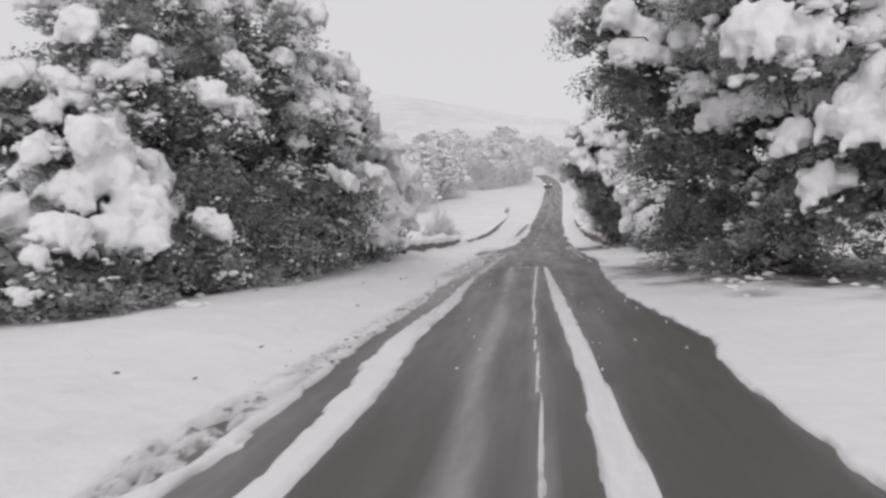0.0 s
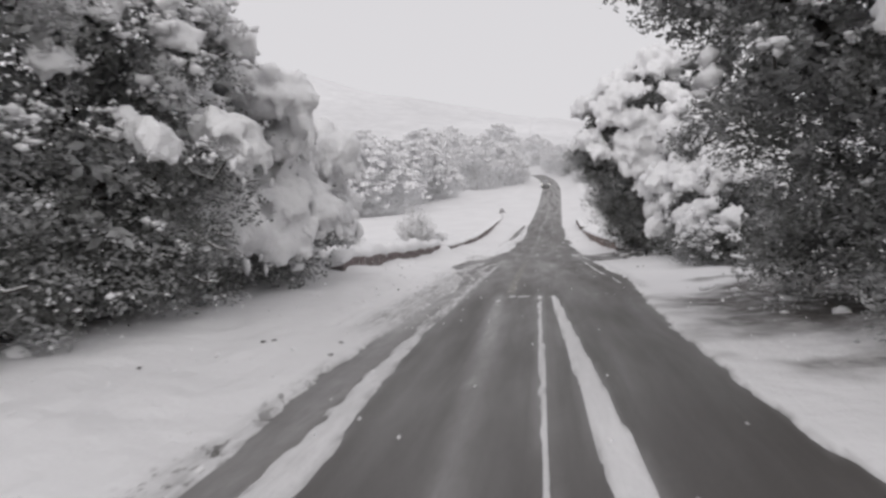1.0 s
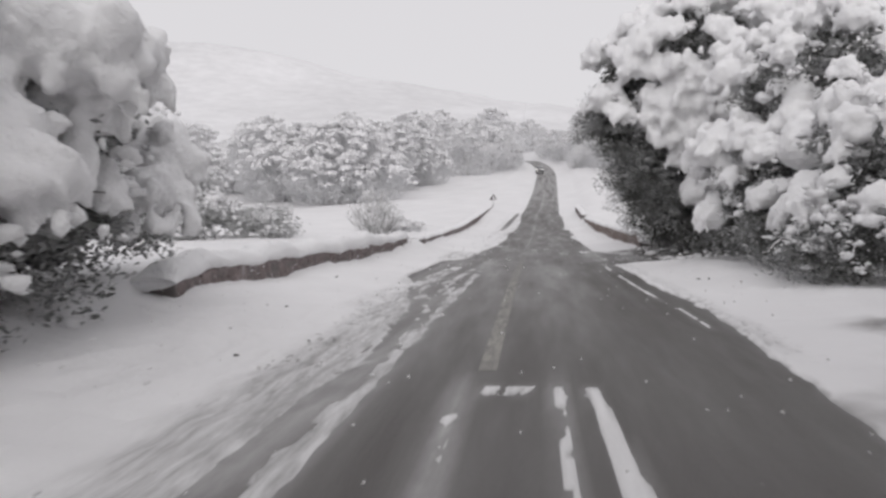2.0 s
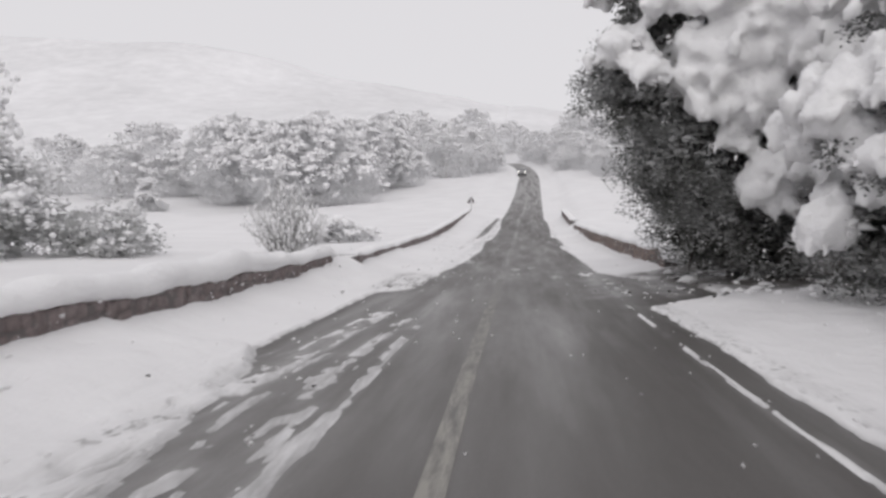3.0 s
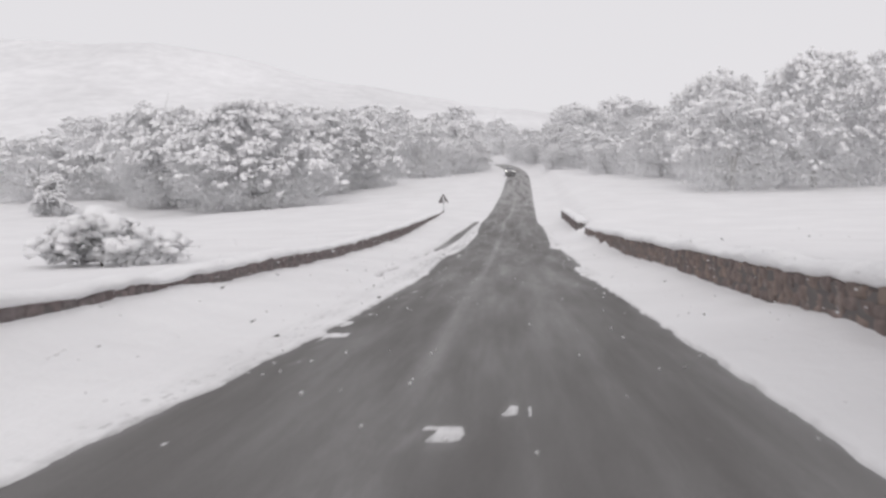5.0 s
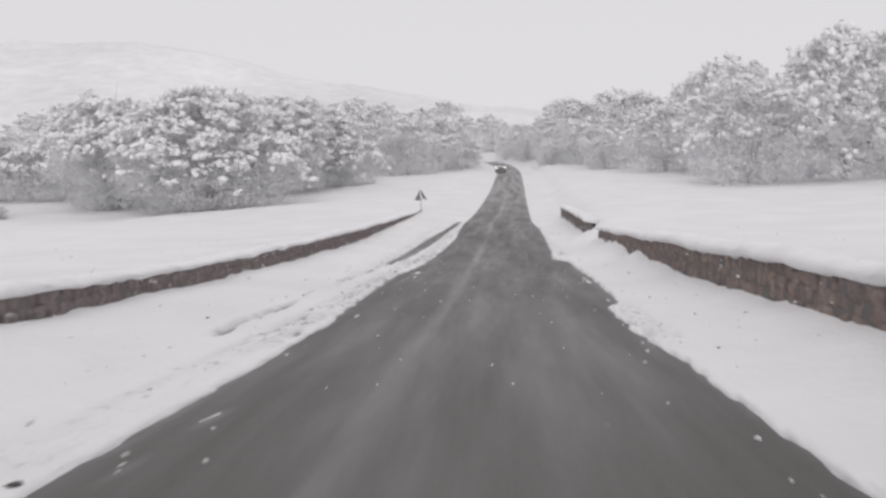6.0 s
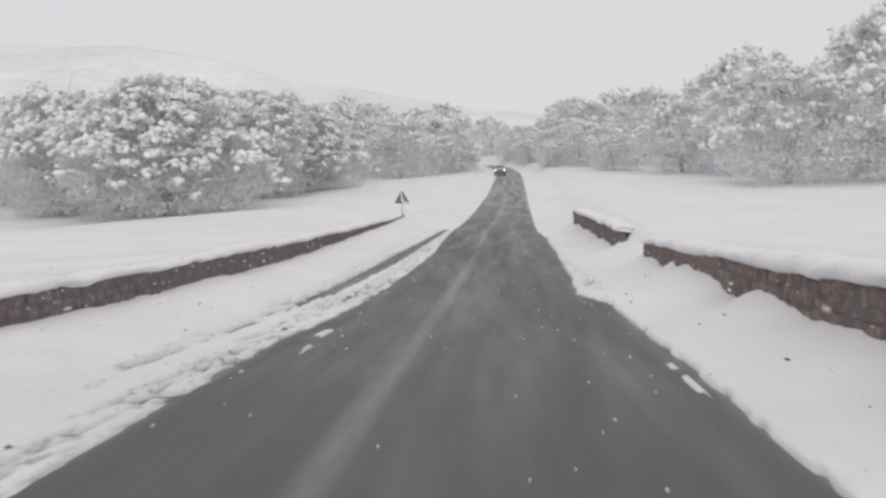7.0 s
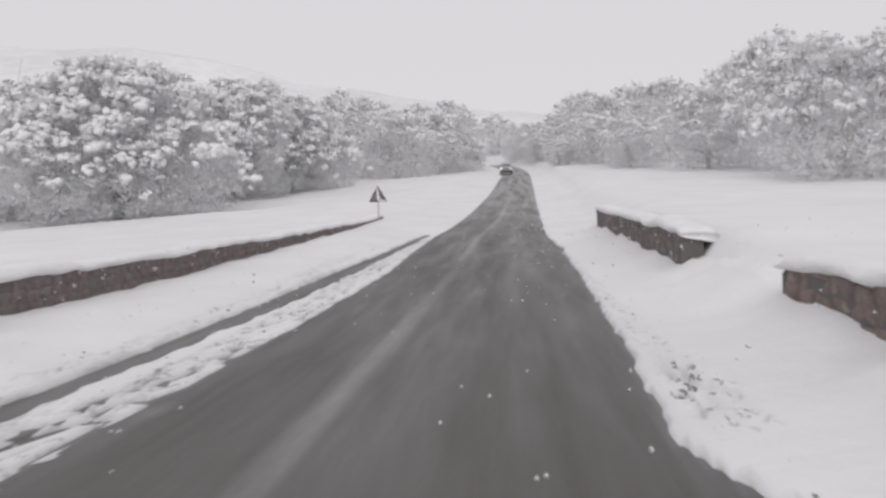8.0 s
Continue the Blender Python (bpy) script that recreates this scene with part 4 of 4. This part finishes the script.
def make_shrub(base, width, height, stems, seed, label):
    """A bare twiggy bush, each twig furred with snow."""
    r = np.random.default_rng(seed)
    root = new("shrub")
    root.location = base
    tagged(root, label, "shrub")
    twigs, snow_c, snow_r, leaves = [], [], [], []
    for k in range(stems):
        a, out = r.uniform(0, 2 * math.pi), r.uniform(0.1, 1.0) ** 0.7
        tip = np.array((math.cos(a) * out * width / 2, math.sin(a) * out * width / 2, height * (1.05 - 0.55 * out * out) * r.uniform(0.55, 1.2)))
        foot = tip * np.array([0.2, 0.2, 0])
        foot[2] = -0.1
        twigs.append(limb(foot, tip, 0.016, 0.006, seed + k, 4, 0.1))
        for s in np.linspace(0.25, 1.0, 8):
            p = foot + (tip - foot) * s + r.normal(size=3) * 0.04
            leaves.append(p + r.normal(size=(1, 3)) * 0.05)
            if r.random() < 0.65:
                w = r.uniform(0.013, 0.036)
                snow_c.append(p)
                snow_r.append((w, w, w * 2.3))
    child("stem", mesh_data("stem", *join(twigs), TWIG), root)["kind"] = "stuff"
    child("leaf", mesh_data("leaf", *leaf_quads(np.concatenate(leaves), 0.03, seed), FROST_HAZE, False), root)["kind"] = "stuff"
    child("snow_speck", mesh_data("snow_speck", *blobs(snow_c, snow_r, 1, 0.35, 1.4, seed), TREE_SNOW), root, "snow clinging to every twig")["kind"] = "stuff"


make_shrub((-5.75, 43.4, gz(-5.75, 43.4) - 0.05), 2.0, 1.6, 120, 21, "bare twiggy bush furred with snow behind the wall")
make_shrub((-5.2, 44.05, gz(-5.2, 44.05) - 0.05), 0.5, 0.6, 22, 22, "small frosted twigs in the gap between two walls")
make_tree("shrub", (-7.8, 57.6, gz(-7.8, 57.6)), [(-7.8, 57.6, gz(-7.8, 57.6) + 0.42, 0.9, 0.8, 0.5), (-6.9, 57.5, gz(-6.9, 57.5) + 0.2, 0.9, 0.6, 0.3), (-8.6, 57.7, gz(-8.6, 57.7) + 0.2, 0.6, 0.6, 0.35)], 18, 90, 0.17, 40, 0.04, 9, 0.07, 34, 0.17, (0.2, -0.5, 0.8), 0.0, FROST_HAZE, "low spreading shrub nearly buried in snow", "shrub", 0.04)


make_tree("young_oak", (-46.5, 120.5, gz(-46.5, 120.5)), [(-46.5, 120.5, gz(-46.5, 120.5) + 1.5, 1.5, 1.5, 1.5), (-46.2, 120.3, gz(-46.5, 120.5) + 2.9, 0.9, 0.9, 1.1), (-45.0, 120.2, gz(-46.5, 120.5) + 0.6, 1.2, 1.0, 0.6), (-47.5, 120.2, gz(-46.5, 120.5) + 0.8, 1.0, 1.0, 0.8)], 19, 150, 0.45, 22, 0.14, 8, 0.13, 26, 0.25, (0, -0.35, 0.9), 0.2, SNOW_HAZE, "small lone evergreen oak caked with snow, its leaves paled for haze", "tree", 0.08, "", None, 0.5, 0)


def make_field_oak(seed, lumps, boughs, bough_r, leaves, leaf, puffs, puff_r, material, label):
    """An oak across the field: shelves of boughs, each with a row of snow puffs along its upper edge."""
    r = np.random.default_rng(seed)
    lumps = [(x + r.normal() * 0.5, y + r.normal() * 0.5, z * r.uniform(0.92, 1.08), *(np.array(h) * r.uniform(0.88, 1.12))) for x, y, z, *h in lumps]
    root = tagged(new("oak_tree"), label, "tree", "oaks across the field")
    # pale wood in place of bark: haze painted onto trunk and limbs
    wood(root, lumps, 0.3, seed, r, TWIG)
    c, d = crown_points(lumps, boughs * 4, r, 0.8, 1.0)
    ok = c[:, 2] > 0.25
    c, d = apart(c[ok], d[ok], boughs, bough_r * 0.7)
    n = len(c)
    rad = bough_r * r.uniform(0.6, 1.35, (n, 1))
    shape = np.array([1, 1, 0.6])
    # leaves
    k = np.repeat(np.arange(n), leaves)
    way = r.normal(size=(len(k), 3))
    way /= np.linalg.norm(way, axis=1, keepdims=True)
    pts = c[k] + way * rad[k] * shape * r.uniform(0.1, 1.0, (len(k), 1)) ** 0.4
    pts = pts[pts[:, 2] > 0.05]
    ci, _ = crown_points(lumps, boughs, r, 0.35, 0.85)
    inner = scatter(ci[ci[:, 2] > 0.2], leaves // 2, bough_r * 1.1, r)
    inner = leaf_quads(inner[inner[:, 2] > 0.05], leaf * 1.7, seed + 2)
    child("crown", mesh_data("crown", *join([leaf_quads(pts, leaf, seed + 1), inner]), material, False), root)
    # snow
    w = np.array([0, -0.45, 0.85])
    lift = c[:, 2] / c[:, 2].max()
    load = np.clip(d @ w + 0.55, 0, 1.2) * (0.12 + ease(lift, 0.16, 0.5)) * r.uniform(0.35, 1.5, n)
    k = np.repeat(np.arange(n), (np.clip(load, 0, 1.3) * puffs).astype(int))
    way = r.normal(size=(len(k), 3)) * np.array([0.75, 0.75, 0.4]) + np.array([0, 0, 0.75]) + 0.55 * d[k] + 0.3 * w
    way /= np.linalg.norm(way, axis=1, keepdims=True)
    pts = c[k] + way * rad[k] * shape * r.uniform(0.8, 1.05, (len(k), 1))
    many = r.integers(1, 6, len(pts))
    size = np.repeat(puff_r * (0.4 + 0.8 * r.random((len(k), 1)) ** 2), many, 0)
    pts = np.repeat(pts, many, 0)
    pts = pts + r.normal(size=pts.shape) * size * np.array([1.1, 1.1, 0.6])
    size = size * r.uniform(0.4, 1.1, (len(pts), 1)) * np.stack([r.uniform(0.8, 1.6, len(pts)), r.uniform(0.8, 1.6, len(pts)), r.uniform(0.55, 1.0, len(pts))], 1)
    big = size[:, 0] > puff_r * (0.6 if leaf < 0.15 else 1.2)
    puff = join([blobs(pts[big], size[big], 1, 0.4, 2.2, seed + 3), blobs(pts[~big], size[~big], 0, 0.35, 2.2, seed + 4)])
    child("snow_speck", mesh_data("snow_speck", *puff, TREE_SNOW), root, "white snow puffs along the boughs")["kind"] = "stuff"
    return root


BROAD = [(0, 0, 4.0, 4.4, 4.4, 3.6), (3.2, -1.0, 2.4, 3.2, 3.2, 2.5), (-3.4, -0.5, 2.5, 3.2, 3.2, 2.6), (0.5, -2.6, 2.3, 3.2, 2.6, 2.4), (1.2, 1.0, 6.0, 2.6, 2.8, 1.7), (-1.8, 0.6, 5.4, 2.4, 2.6, 1.7), (0.5, -0.8, 1.1, 4.8, 4.4, 1.2)]


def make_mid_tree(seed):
    return make_field_oak(seed, BROAD, 300, 0.85, 62, 0.1, 12, 0.22, FROST_HAZE, "rounded evergreen oak with snow puffs, its leaves whitened for haze")


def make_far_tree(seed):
    return make_field_oak(seed, BROAD[:3] + BROAD[4:], 160, 1.05, 22, 0.16, 11, 0.28, SNOW_HAZE, "rounded snowy evergreen oak far off, its leaves whitened for haze")


def place(ob, x, y, s, h, turn):
    ob.matrix_basis = pose(x, y, gz(x, y) - 0.25, 0, 0, turn)
    ob.scale = (s, s, s * h)


FOREST = [
    (-26.3, 123, 1.28, 1.13, 20), (-40, 131, 1.35, 1.15, 100), (-37, 145, 1.3, 1.1, 200), (-21, 149, 1.05, 1.2, 40), (-50, 144, 1.1, 1.05, 10),
    (-23.5, 141, 1.15, 1.2, 300),
]
FAR_FOREST = [
    (-62, 143, 1.1, 1.0, 60), (-76, 150, 1.2, 1.0, 160), (-92, 150, 1.3, 1.0, 200), (-30, 160, 1.1, 1.2, 80), (-108, 158, 1.3, 1.1, 20),
    (-13.5, 172, 0.95, 1.15, 150), (-9, 198, 1.0, 1.2, 10), (-22, 178, 1.2, 1.2, 70), (-52, 168, 1.4, 1.15, 30), (-72, 176, 1.4, 1.1, 90), (-9.5, 184, 0.95, 1.15, 90), (-38, 180, 1.4, 1.2, 110),
    (21, 119, 0.9, 1.15, 200), (29, 121, 1.15, 1.3, 30), (38, 117, 1.3, 1.4, 120), (25, 136, 1.1, 1.1, 250),
    (20, 148, 0.9, 1.1, 10), (14.5, 160, 0.75, 1.0, 70), (13, 174, 0.8, 1.0, 130), (22, 176, 1.1, 1.2, 190), (9.5, 186, 0.5, 1.1, 30), (10.5, 206, 0.9, 1.2, 60), (31, 160, 1.3, 1.3, 20), (42, 144, 1.4, 1.3, 60), (13.5, 190, 0.85, 1.1, 100), (34, 185, 1.4, 1.2, 40),
    (-14, 205, 1.2, 1.2, 30), (16, 205, 1.2, 1.2, 140), (-30, 210, 1.4, 1.2, 170),
    (-7.5, 206, 0.75, 1.1, 15), (7.8, 178, 0.42, 1.1, 75), (-11, 222, 0.9, 1.2, 135), (9.5, 218, 0.8, 1.2, 195), (-19, 240, 1.1, 1.3, 25), (14, 238, 1.1, 1.3, 85), (-1, 258, 1.0, 1.2, 45), (6.5, 234, 0.8, 1.2, 95), (6.2, 213, 0.5, 1.1, 145), (5.2, 225, 0.5, 1.1, 5), (2.6, 241, 0.6, 1.2, 55), (18, 262, 1.3, 1.2, 155), (-14, 262, 1.4, 1.2, 215), (-6.5, 192, 0.6, 1.1, 65), (26, 225, 1.4, 1.2, 5), (-26, 240, 1.5, 1.2, 35),
]
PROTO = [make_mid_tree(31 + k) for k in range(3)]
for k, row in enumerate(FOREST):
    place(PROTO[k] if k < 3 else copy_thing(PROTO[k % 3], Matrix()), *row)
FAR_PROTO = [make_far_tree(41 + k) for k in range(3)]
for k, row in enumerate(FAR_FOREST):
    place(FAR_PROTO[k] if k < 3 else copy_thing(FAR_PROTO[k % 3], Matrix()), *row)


# ---- low walls ----
def make_wall(name, line, height, y0, y1, side, material, seed, label, cap):
    """A low roadside wall of rough stone, its snow cap on top. side: +1 when the road lies towards +x."""
    r = np.random.default_rng(seed)
    root = new(name)
    ym = (y0 + y1) / 2
    root.location = (float(line(ym)), ym, float(road_z(ym)))
    tagged(root, label, "low wall", kind="structure")
    o = np.array(root.location)
    ys = np.linspace(y0, y1, int((y1 - y0) / 0.25) + 2)
    sag = lambda y: height(y) + 0.035 * value_noise(y * 0.8, seed) + 0.02 * value_noise(y * 3.1, seed + 4)

    def sweep(ring_at, rows):
        v = np.array([p for y in rows for p in ring_at(y)]) - o
        n = len(v) // len(rows)
        f = [(i * n + k, i * n + (k + 1) % n, (i + 1) * n + (k + 1) % n, (i + 1) * n + k) for i in range(len(rows) - 1) for k in range(n)]
        for e in (0, (len(rows) - 1) * n):
            m = len(v)
            v = np.vstack([v, v[e:e + n].mean(0)])
            f += [(e + k, e + (k + 1) % n, m, m) for k in range(n)]
        return v, f

    def tri(v, f):
        out = []
        for q in f:
            out.append(q[:3])
            if q[2] != q[3]:
                out.append((q[0], q[2], q[3]))
        return v, out

    ring = [(-0.17, -0.6), (0.156, -0.6), (0.156, -0.05), (0.11, 0.0), (-0.13, 0.0), (-0.17, -0.05)]
    core = lambda y: [[line(y) + side * a, y, road_z(y) + (b if b < -0.5 else sag(y) + b)] for a, b in ring]
    child("wall_core", mesh_data("wall_core", *tri(*sweep(core, ys)), MORTAR, False), root)
    cap_ring = [(-0.4, -0.12), (0.1, -0.03), (0.2, 0.03), (0.22, 0.1), (0.15, 0.19), (0.0, 0.24), (-0.2, 0.22), (-0.4, 0.1)]
    cy = np.linspace(y0 - 0.08, y1 + 0.08, int((y1 - y0) / 0.12) + 2)

    def cap_at(y):
        s = cap * (0.9 + 0.3 * value_noise(y * 0.5, seed) + 0.15 * value_noise(y * 2.1, seed + 9))
        end = min(1, 0.3 + (y - cy[0]) / 0.35, 0.3 + (cy[-1] - y) / 0.35)
        return [[line(y) + side * a * (1 + 0.14 * value_noise(y * 1.7 + k * 3, k * 5.5)), y, road_z(y) + sag(y) + (b * s * end if b > 0 else b)] for k, (a, b) in enumerate(cap_ring)]

    child("snow_cap", mesh_data("snow_cap", *tri(*sweep(cap_at, cy)), TREE_SNOW), root, "rounded cap of fresh snow")
    shapes, cubes, rest = [], [], []
    for k in range(6):
        w = 0.17 + 0.035 * k
        bv, bf = ICO[2]
        q = np.sign(bv) * np.abs(bv) ** 0.4 * np.array([0.055, w / 2 + 0.012, 0.082]) * (1 + 0.1 * np.random.default_rng(seed * 10 + k).normal(size=(len(bv), 1)))
        shapes.append((w, mesh_data("stone", q, bf, material, True)))
        cubes.append(q)
    made = 0
    for course in range(3):
        y = y0 + 0.02 + 0.13 * course
        while y < y1 - 0.2:
            kind = r.integers(0, 6)
            w, me = shapes[kind]
            yy = y + w / 2
            spot = Vector((float(line(yy)) + side * (0.112 + r.uniform(-0.012, 0.012)), yy, float(road_z(yy) + sag(yy)) - 0.075 - course * 0.14 + r.uniform(-0.02, 0.02))) - Vector(o)
            y += w + 0.005
            if made >= 300 * (course + 1) // 3:
                rest.append((cubes[kind] + np.array(spot), ICO[2][1]))
                continue
            st = child("stone", me, root)
            st.location = spot
            st.rotation_euler = (r.uniform(-0.16, 0.16), 0, r.uniform(-0.1, 0.1))
            st.scale = (1, r.uniform(0.85, 1.08), r.uniform(0.78, 1.25))
            made += 1
    if rest:
        child("masonry", mesh_data("masonry", *join(rest), material), root)["kind"] = "stuff"
    return root


make_wall("wall_left_near", left_line, left_top, 26, 43.6, 1, STONE, 1, "low dark stone wall beside the road capped with snow", 1.3)
make_wall("wall_left_far", left_line, left_top, 44.9, 107, 1, STONE, 2, "long low dark stone wall beside the road capped with snow", 0.6)
make_wall("wall_right_near", right_line, right_top, 45, 77.6, -1, BROWN_STONE, 3, "low brownish stone wall beside the road capped with snow", 0.7)
make_wall("wall_right_far", right_line, right_top, 82.1, 94.6, -1, STONE, 4, "short low grey stone wall capped with snow", 0.7)


# ---- warning sign ----
def prism(corners, y0, y1):
    bm = bmesh.new()
    a = [bm.verts.new((x, y0, z)) for x, z in corners]
    b = [bm.verts.new((x, y1, z)) for x, z in corners]
    n = len(corners)
    bm.faces.new(a)
    bm.faces.new(b[::-1])
    for k in range(n):
        bm.faces.new((a[k], b[k], b[(k + 1) % n], a[(k + 1) % n]))
    bmesh.ops.recalc_face_normals(bm, faces=bm.faces)
    return bm


def triangle(half, up, down, cut):
    """A triangle with clipped corners, about the middle of its plate."""
    tips = [Vector((-half, -down)), Vector((half, -down)), Vector((0, up))]
    out = []
    for i, p in enumerate(tips):
        for q in (tips[i - 1], tips[(i + 1) % 3]):
            out.append((p + (q - p).normalized() * cut)[:])
    return out


def make_sign(x, y, z):
    root = new("warning_sign")
    root.location = (x, y, z)
    tagged(root, "triangular roadside warning sign half covered with stuck snow", "road sign")
    child("post", mesh_data("post", *tube([(0, 0.03, -1.1), (0, 0.03, 0.3)], [0.03, 0.03], 10), GALVANISED), root)
    plate = part("plate", prism(triangle(0.42, 0.42, 0.32, 0.05), -0.012, 0.0), SIGN_RED, root, "dull red triangular border")
    part("face", prism(triangle(0.27, 0.24, 0.22, 0.03), -0.016, -0.0125), SIGN_WHITE, plate, "grimy white inner triangle")
    part("symbol", prism([(-0.03, -0.17), (0.05, -0.17), (0.07, 0.0), (0.0, 0.12), (-0.06, 0.02)], -0.02, -0.0165), SIGN_BLACK, plate, "dark symbol")
    v, f = blobs([(-0.02, -0.02, 0.18), (0.0, -0.02, 0.02), (0.02, -0.02, -0.16), (0.16, -0.02, -0.26), (0.27, -0.02, -0.28), (0.0, 0.0, 0.42)], [(0.035, 0.014, 0.16), (0.04, 0.014, 0.14), (0.06, 0.014, 0.12), (0.1, 0.016, 0.05), (0.08, 0.016, 0.03), (0.06, 0.03, 0.035)], 2, 0.3, 1.6, 4)
    child("stuck_snow", mesh_data("stuck_snow", v, f, TREE_SNOW), root, "streak of wind-blown snow")


make_sign(-4.95, 104.5, 0.36)


# ---- the car far down the road ----
def make_car(x, y, z):
    root = new("car")
    root.location = (x, y, z)
    tagged(root, "grey car with headlights on far down the snowy road", "car")
    bm = bmesh.new()
    side = [(-2.0, 0.32), (-2.05, 0.6), (-1.95, 0.82), (-0.95, 0.92), (-0.35, 1.38), (0.9, 1.42), (1.65, 1.0), (2.0, 0.95), (2.05, 0.5), (1.95, 0.3)]
    rows = []
    for w, k in ((-0.82, 0.93), (-0.76, 1.0), (0.76, 1.0), (0.82, 0.93)):
        rows.append([bm.verts.new((w * (0.82 if h > 1.1 else 1.0), a * k, 0.3 + (h - 0.3) * k)) for a, h in side])
    for p, q in zip(rows, rows[1:]):
        for i in range(len(side)):
            j = (i + 1) % len(side)
            bm.faces.new((p[i], q[i], q[j], p[j]))
    bm.faces.new(rows[0])
    bm.faces.new(rows[-1][::-1])
    bmesh.ops.recalc_face_normals(bm, faces=bm.faces)
    body = part("body", bm, CAR_PAINT, root)
    part("windscreen", prism([(-0.6, 0.95), (0.6, 0.95), (0.52, 1.33), (-0.52, 1.33)], -0.66, -0.6), CAR_GLASS, body, "dark windscreen").rotation_euler = (0, 0, 0)
    part("bumper", box(bmesh.new(), (-0.8, -2.12, 0.32), (0.8, -1.95, 0.55), 0.04), CAR_TRIM, body)
    part("grille", box(bmesh.new(), (-0.4, -2.08, 0.6), (0.4, -2.0, 0.74), 0.01), CAR_TRIM, body)
    for s in (-1, 1):
        v, f = blobs([(s * 0.62, -2.03, 0.68)], [(0.09, 0.05, 0.08)], 2, 0.0, 1, 1)
        child("headlight", mesh_data("headlight", v, f, LAMP), body, "lit white headlight")
        for a in (-1.3, 1.3):
            t, tf = tube([(s * 0.62, a, 0.32), (s * 0.65, a, 0.32), (s * 0.8, a, 0.32), (s * 0.83, a, 0.32)], [0.24, 0.32, 0.32, 0.24], 18)
            wheel = child("wheel", mesh_data("wheel", t, tf, CAR_TRIM), root)
            t, tf = tube([(s * 0.815, a, 0.32), (s * 0.835, a, 0.32), (s * 0.836, a, 0.32)], [0.2, 0.19, 0.001], 14)
            child("rim", mesh_data("rim", t, tf, GALVANISED), wheel)
    child("roof_snow", mesh_data("roof_snow", *blobs([(0, 0.25, 1.42), (0, -1.4, 0.9)], [(0.6, 0.75, 0.1), (0.6, 0.4, 0.05)], 2, 0.2, 1.6, 3), TREE_SNOW), root)


make_car(0.6, 176, float(road_z(176)) + 0.02)


# ---- clods and fallen lumps ----
def scattered(name, n, where, size, material, label, category, seed):
    r = np.random.default_rng(seed)
    x0, x1, y0, y1 = where
    x, y = r.uniform(x0, x1, n), r.uniform(y0, y1, n)
    w = size * r.uniform(0.3, 1.0, n) ** 1.5
    p = np.stack([x, y, ground_z(x, y) + w * 0.2], 1)
    v, f = blobs(p, w[:, None] * np.stack([r.uniform(0.8, 1.5, n), r.uniform(0.8, 1.5, n), r.uniform(0.4, 0.7, n)], 1), 1, 0.5, 2.8, seed)
    tagged(new(name, mesh_data(name, v, f, material)), label, category, kind="stuff")


scattered("slush_clods", 110, (-3.6, -1.9, 4, 100), 0.028, CLOD, "dirty slush clods thrown onto the snowy verge", "slush", 1)
scattered("slush_clods", 24, (1.9, 3.0, 24, 95), 0.032, CLOD, "dirty slush clods thrown onto the snowy verge", "slush", 2)
scattered("fallen_snow", 90, (2.7, 6.5, 12, 24), 0.13, TREE_SNOW, "lumps of snow fallen from the oak boughs", "snow lump", 3)
scattered("fallen_snow", 40, (2.6, 5.5, 38.5, 44), 0.16, TREE_SNOW, "lumps of snow fallen from the oak boughs", "snow lump", 4)
scattered("fallen_snow", 50, (-6.4, -4.6, 9, 25), 0.14, TREE_SNOW, "lumps of snow fallen from the oak boughs", "snow lump", 5)


scattered("slush_slabs", 9, (1.0, 1.7, 44.8, 45.6), 0.09, TREE_SNOW, "flat broken slabs of packed snow on the asphalt", "snow slab", 6)
scattered("slush_slabs", 22, (0.8, 1.2, 44.0, 44.7), 0.055, CLOD, "dark wet slush clods on the asphalt", "slush", 9)
scattered("slush_slabs", 90, (1.0, 3.4, 38.6, 43.2), 0.06, CLOD, "dark wet slush clods below the oak", "slush", 7)


scattered("snow_grains", 800, (-1.9, 1.7, 3, 100), 0.02, TREE_SNOW, "small white snow crumbs strewn over the wet asphalt", "snow", 8)


# ---- falling snow ----
def snowfall():
    r = np.random.default_rng(99)
    n = 5500
    y = r.uniform(5, 120, n)
    p = np.stack([r.uniform(-5, 4, n), y, road_z(y) + r.uniform(0.08, 1.1, n)], 1)
    p = p[np.hypot(p[:, 0], (p[:, 2] - road_z(p[:, 1]) - 1.3)) > 1.15]
    s = r.uniform(0.006, 0.013, (len(p), 1))
    v, f = blobs(p, s * np.ones((1, 3)), 0, 0.3, 1.3, 8)
    tagged(new("snowfall", mesh_data("snowfall", v, f, TREE_SNOW)), "white snowflakes falling through the air", "falling snow", kind="stuff")


snowfall()
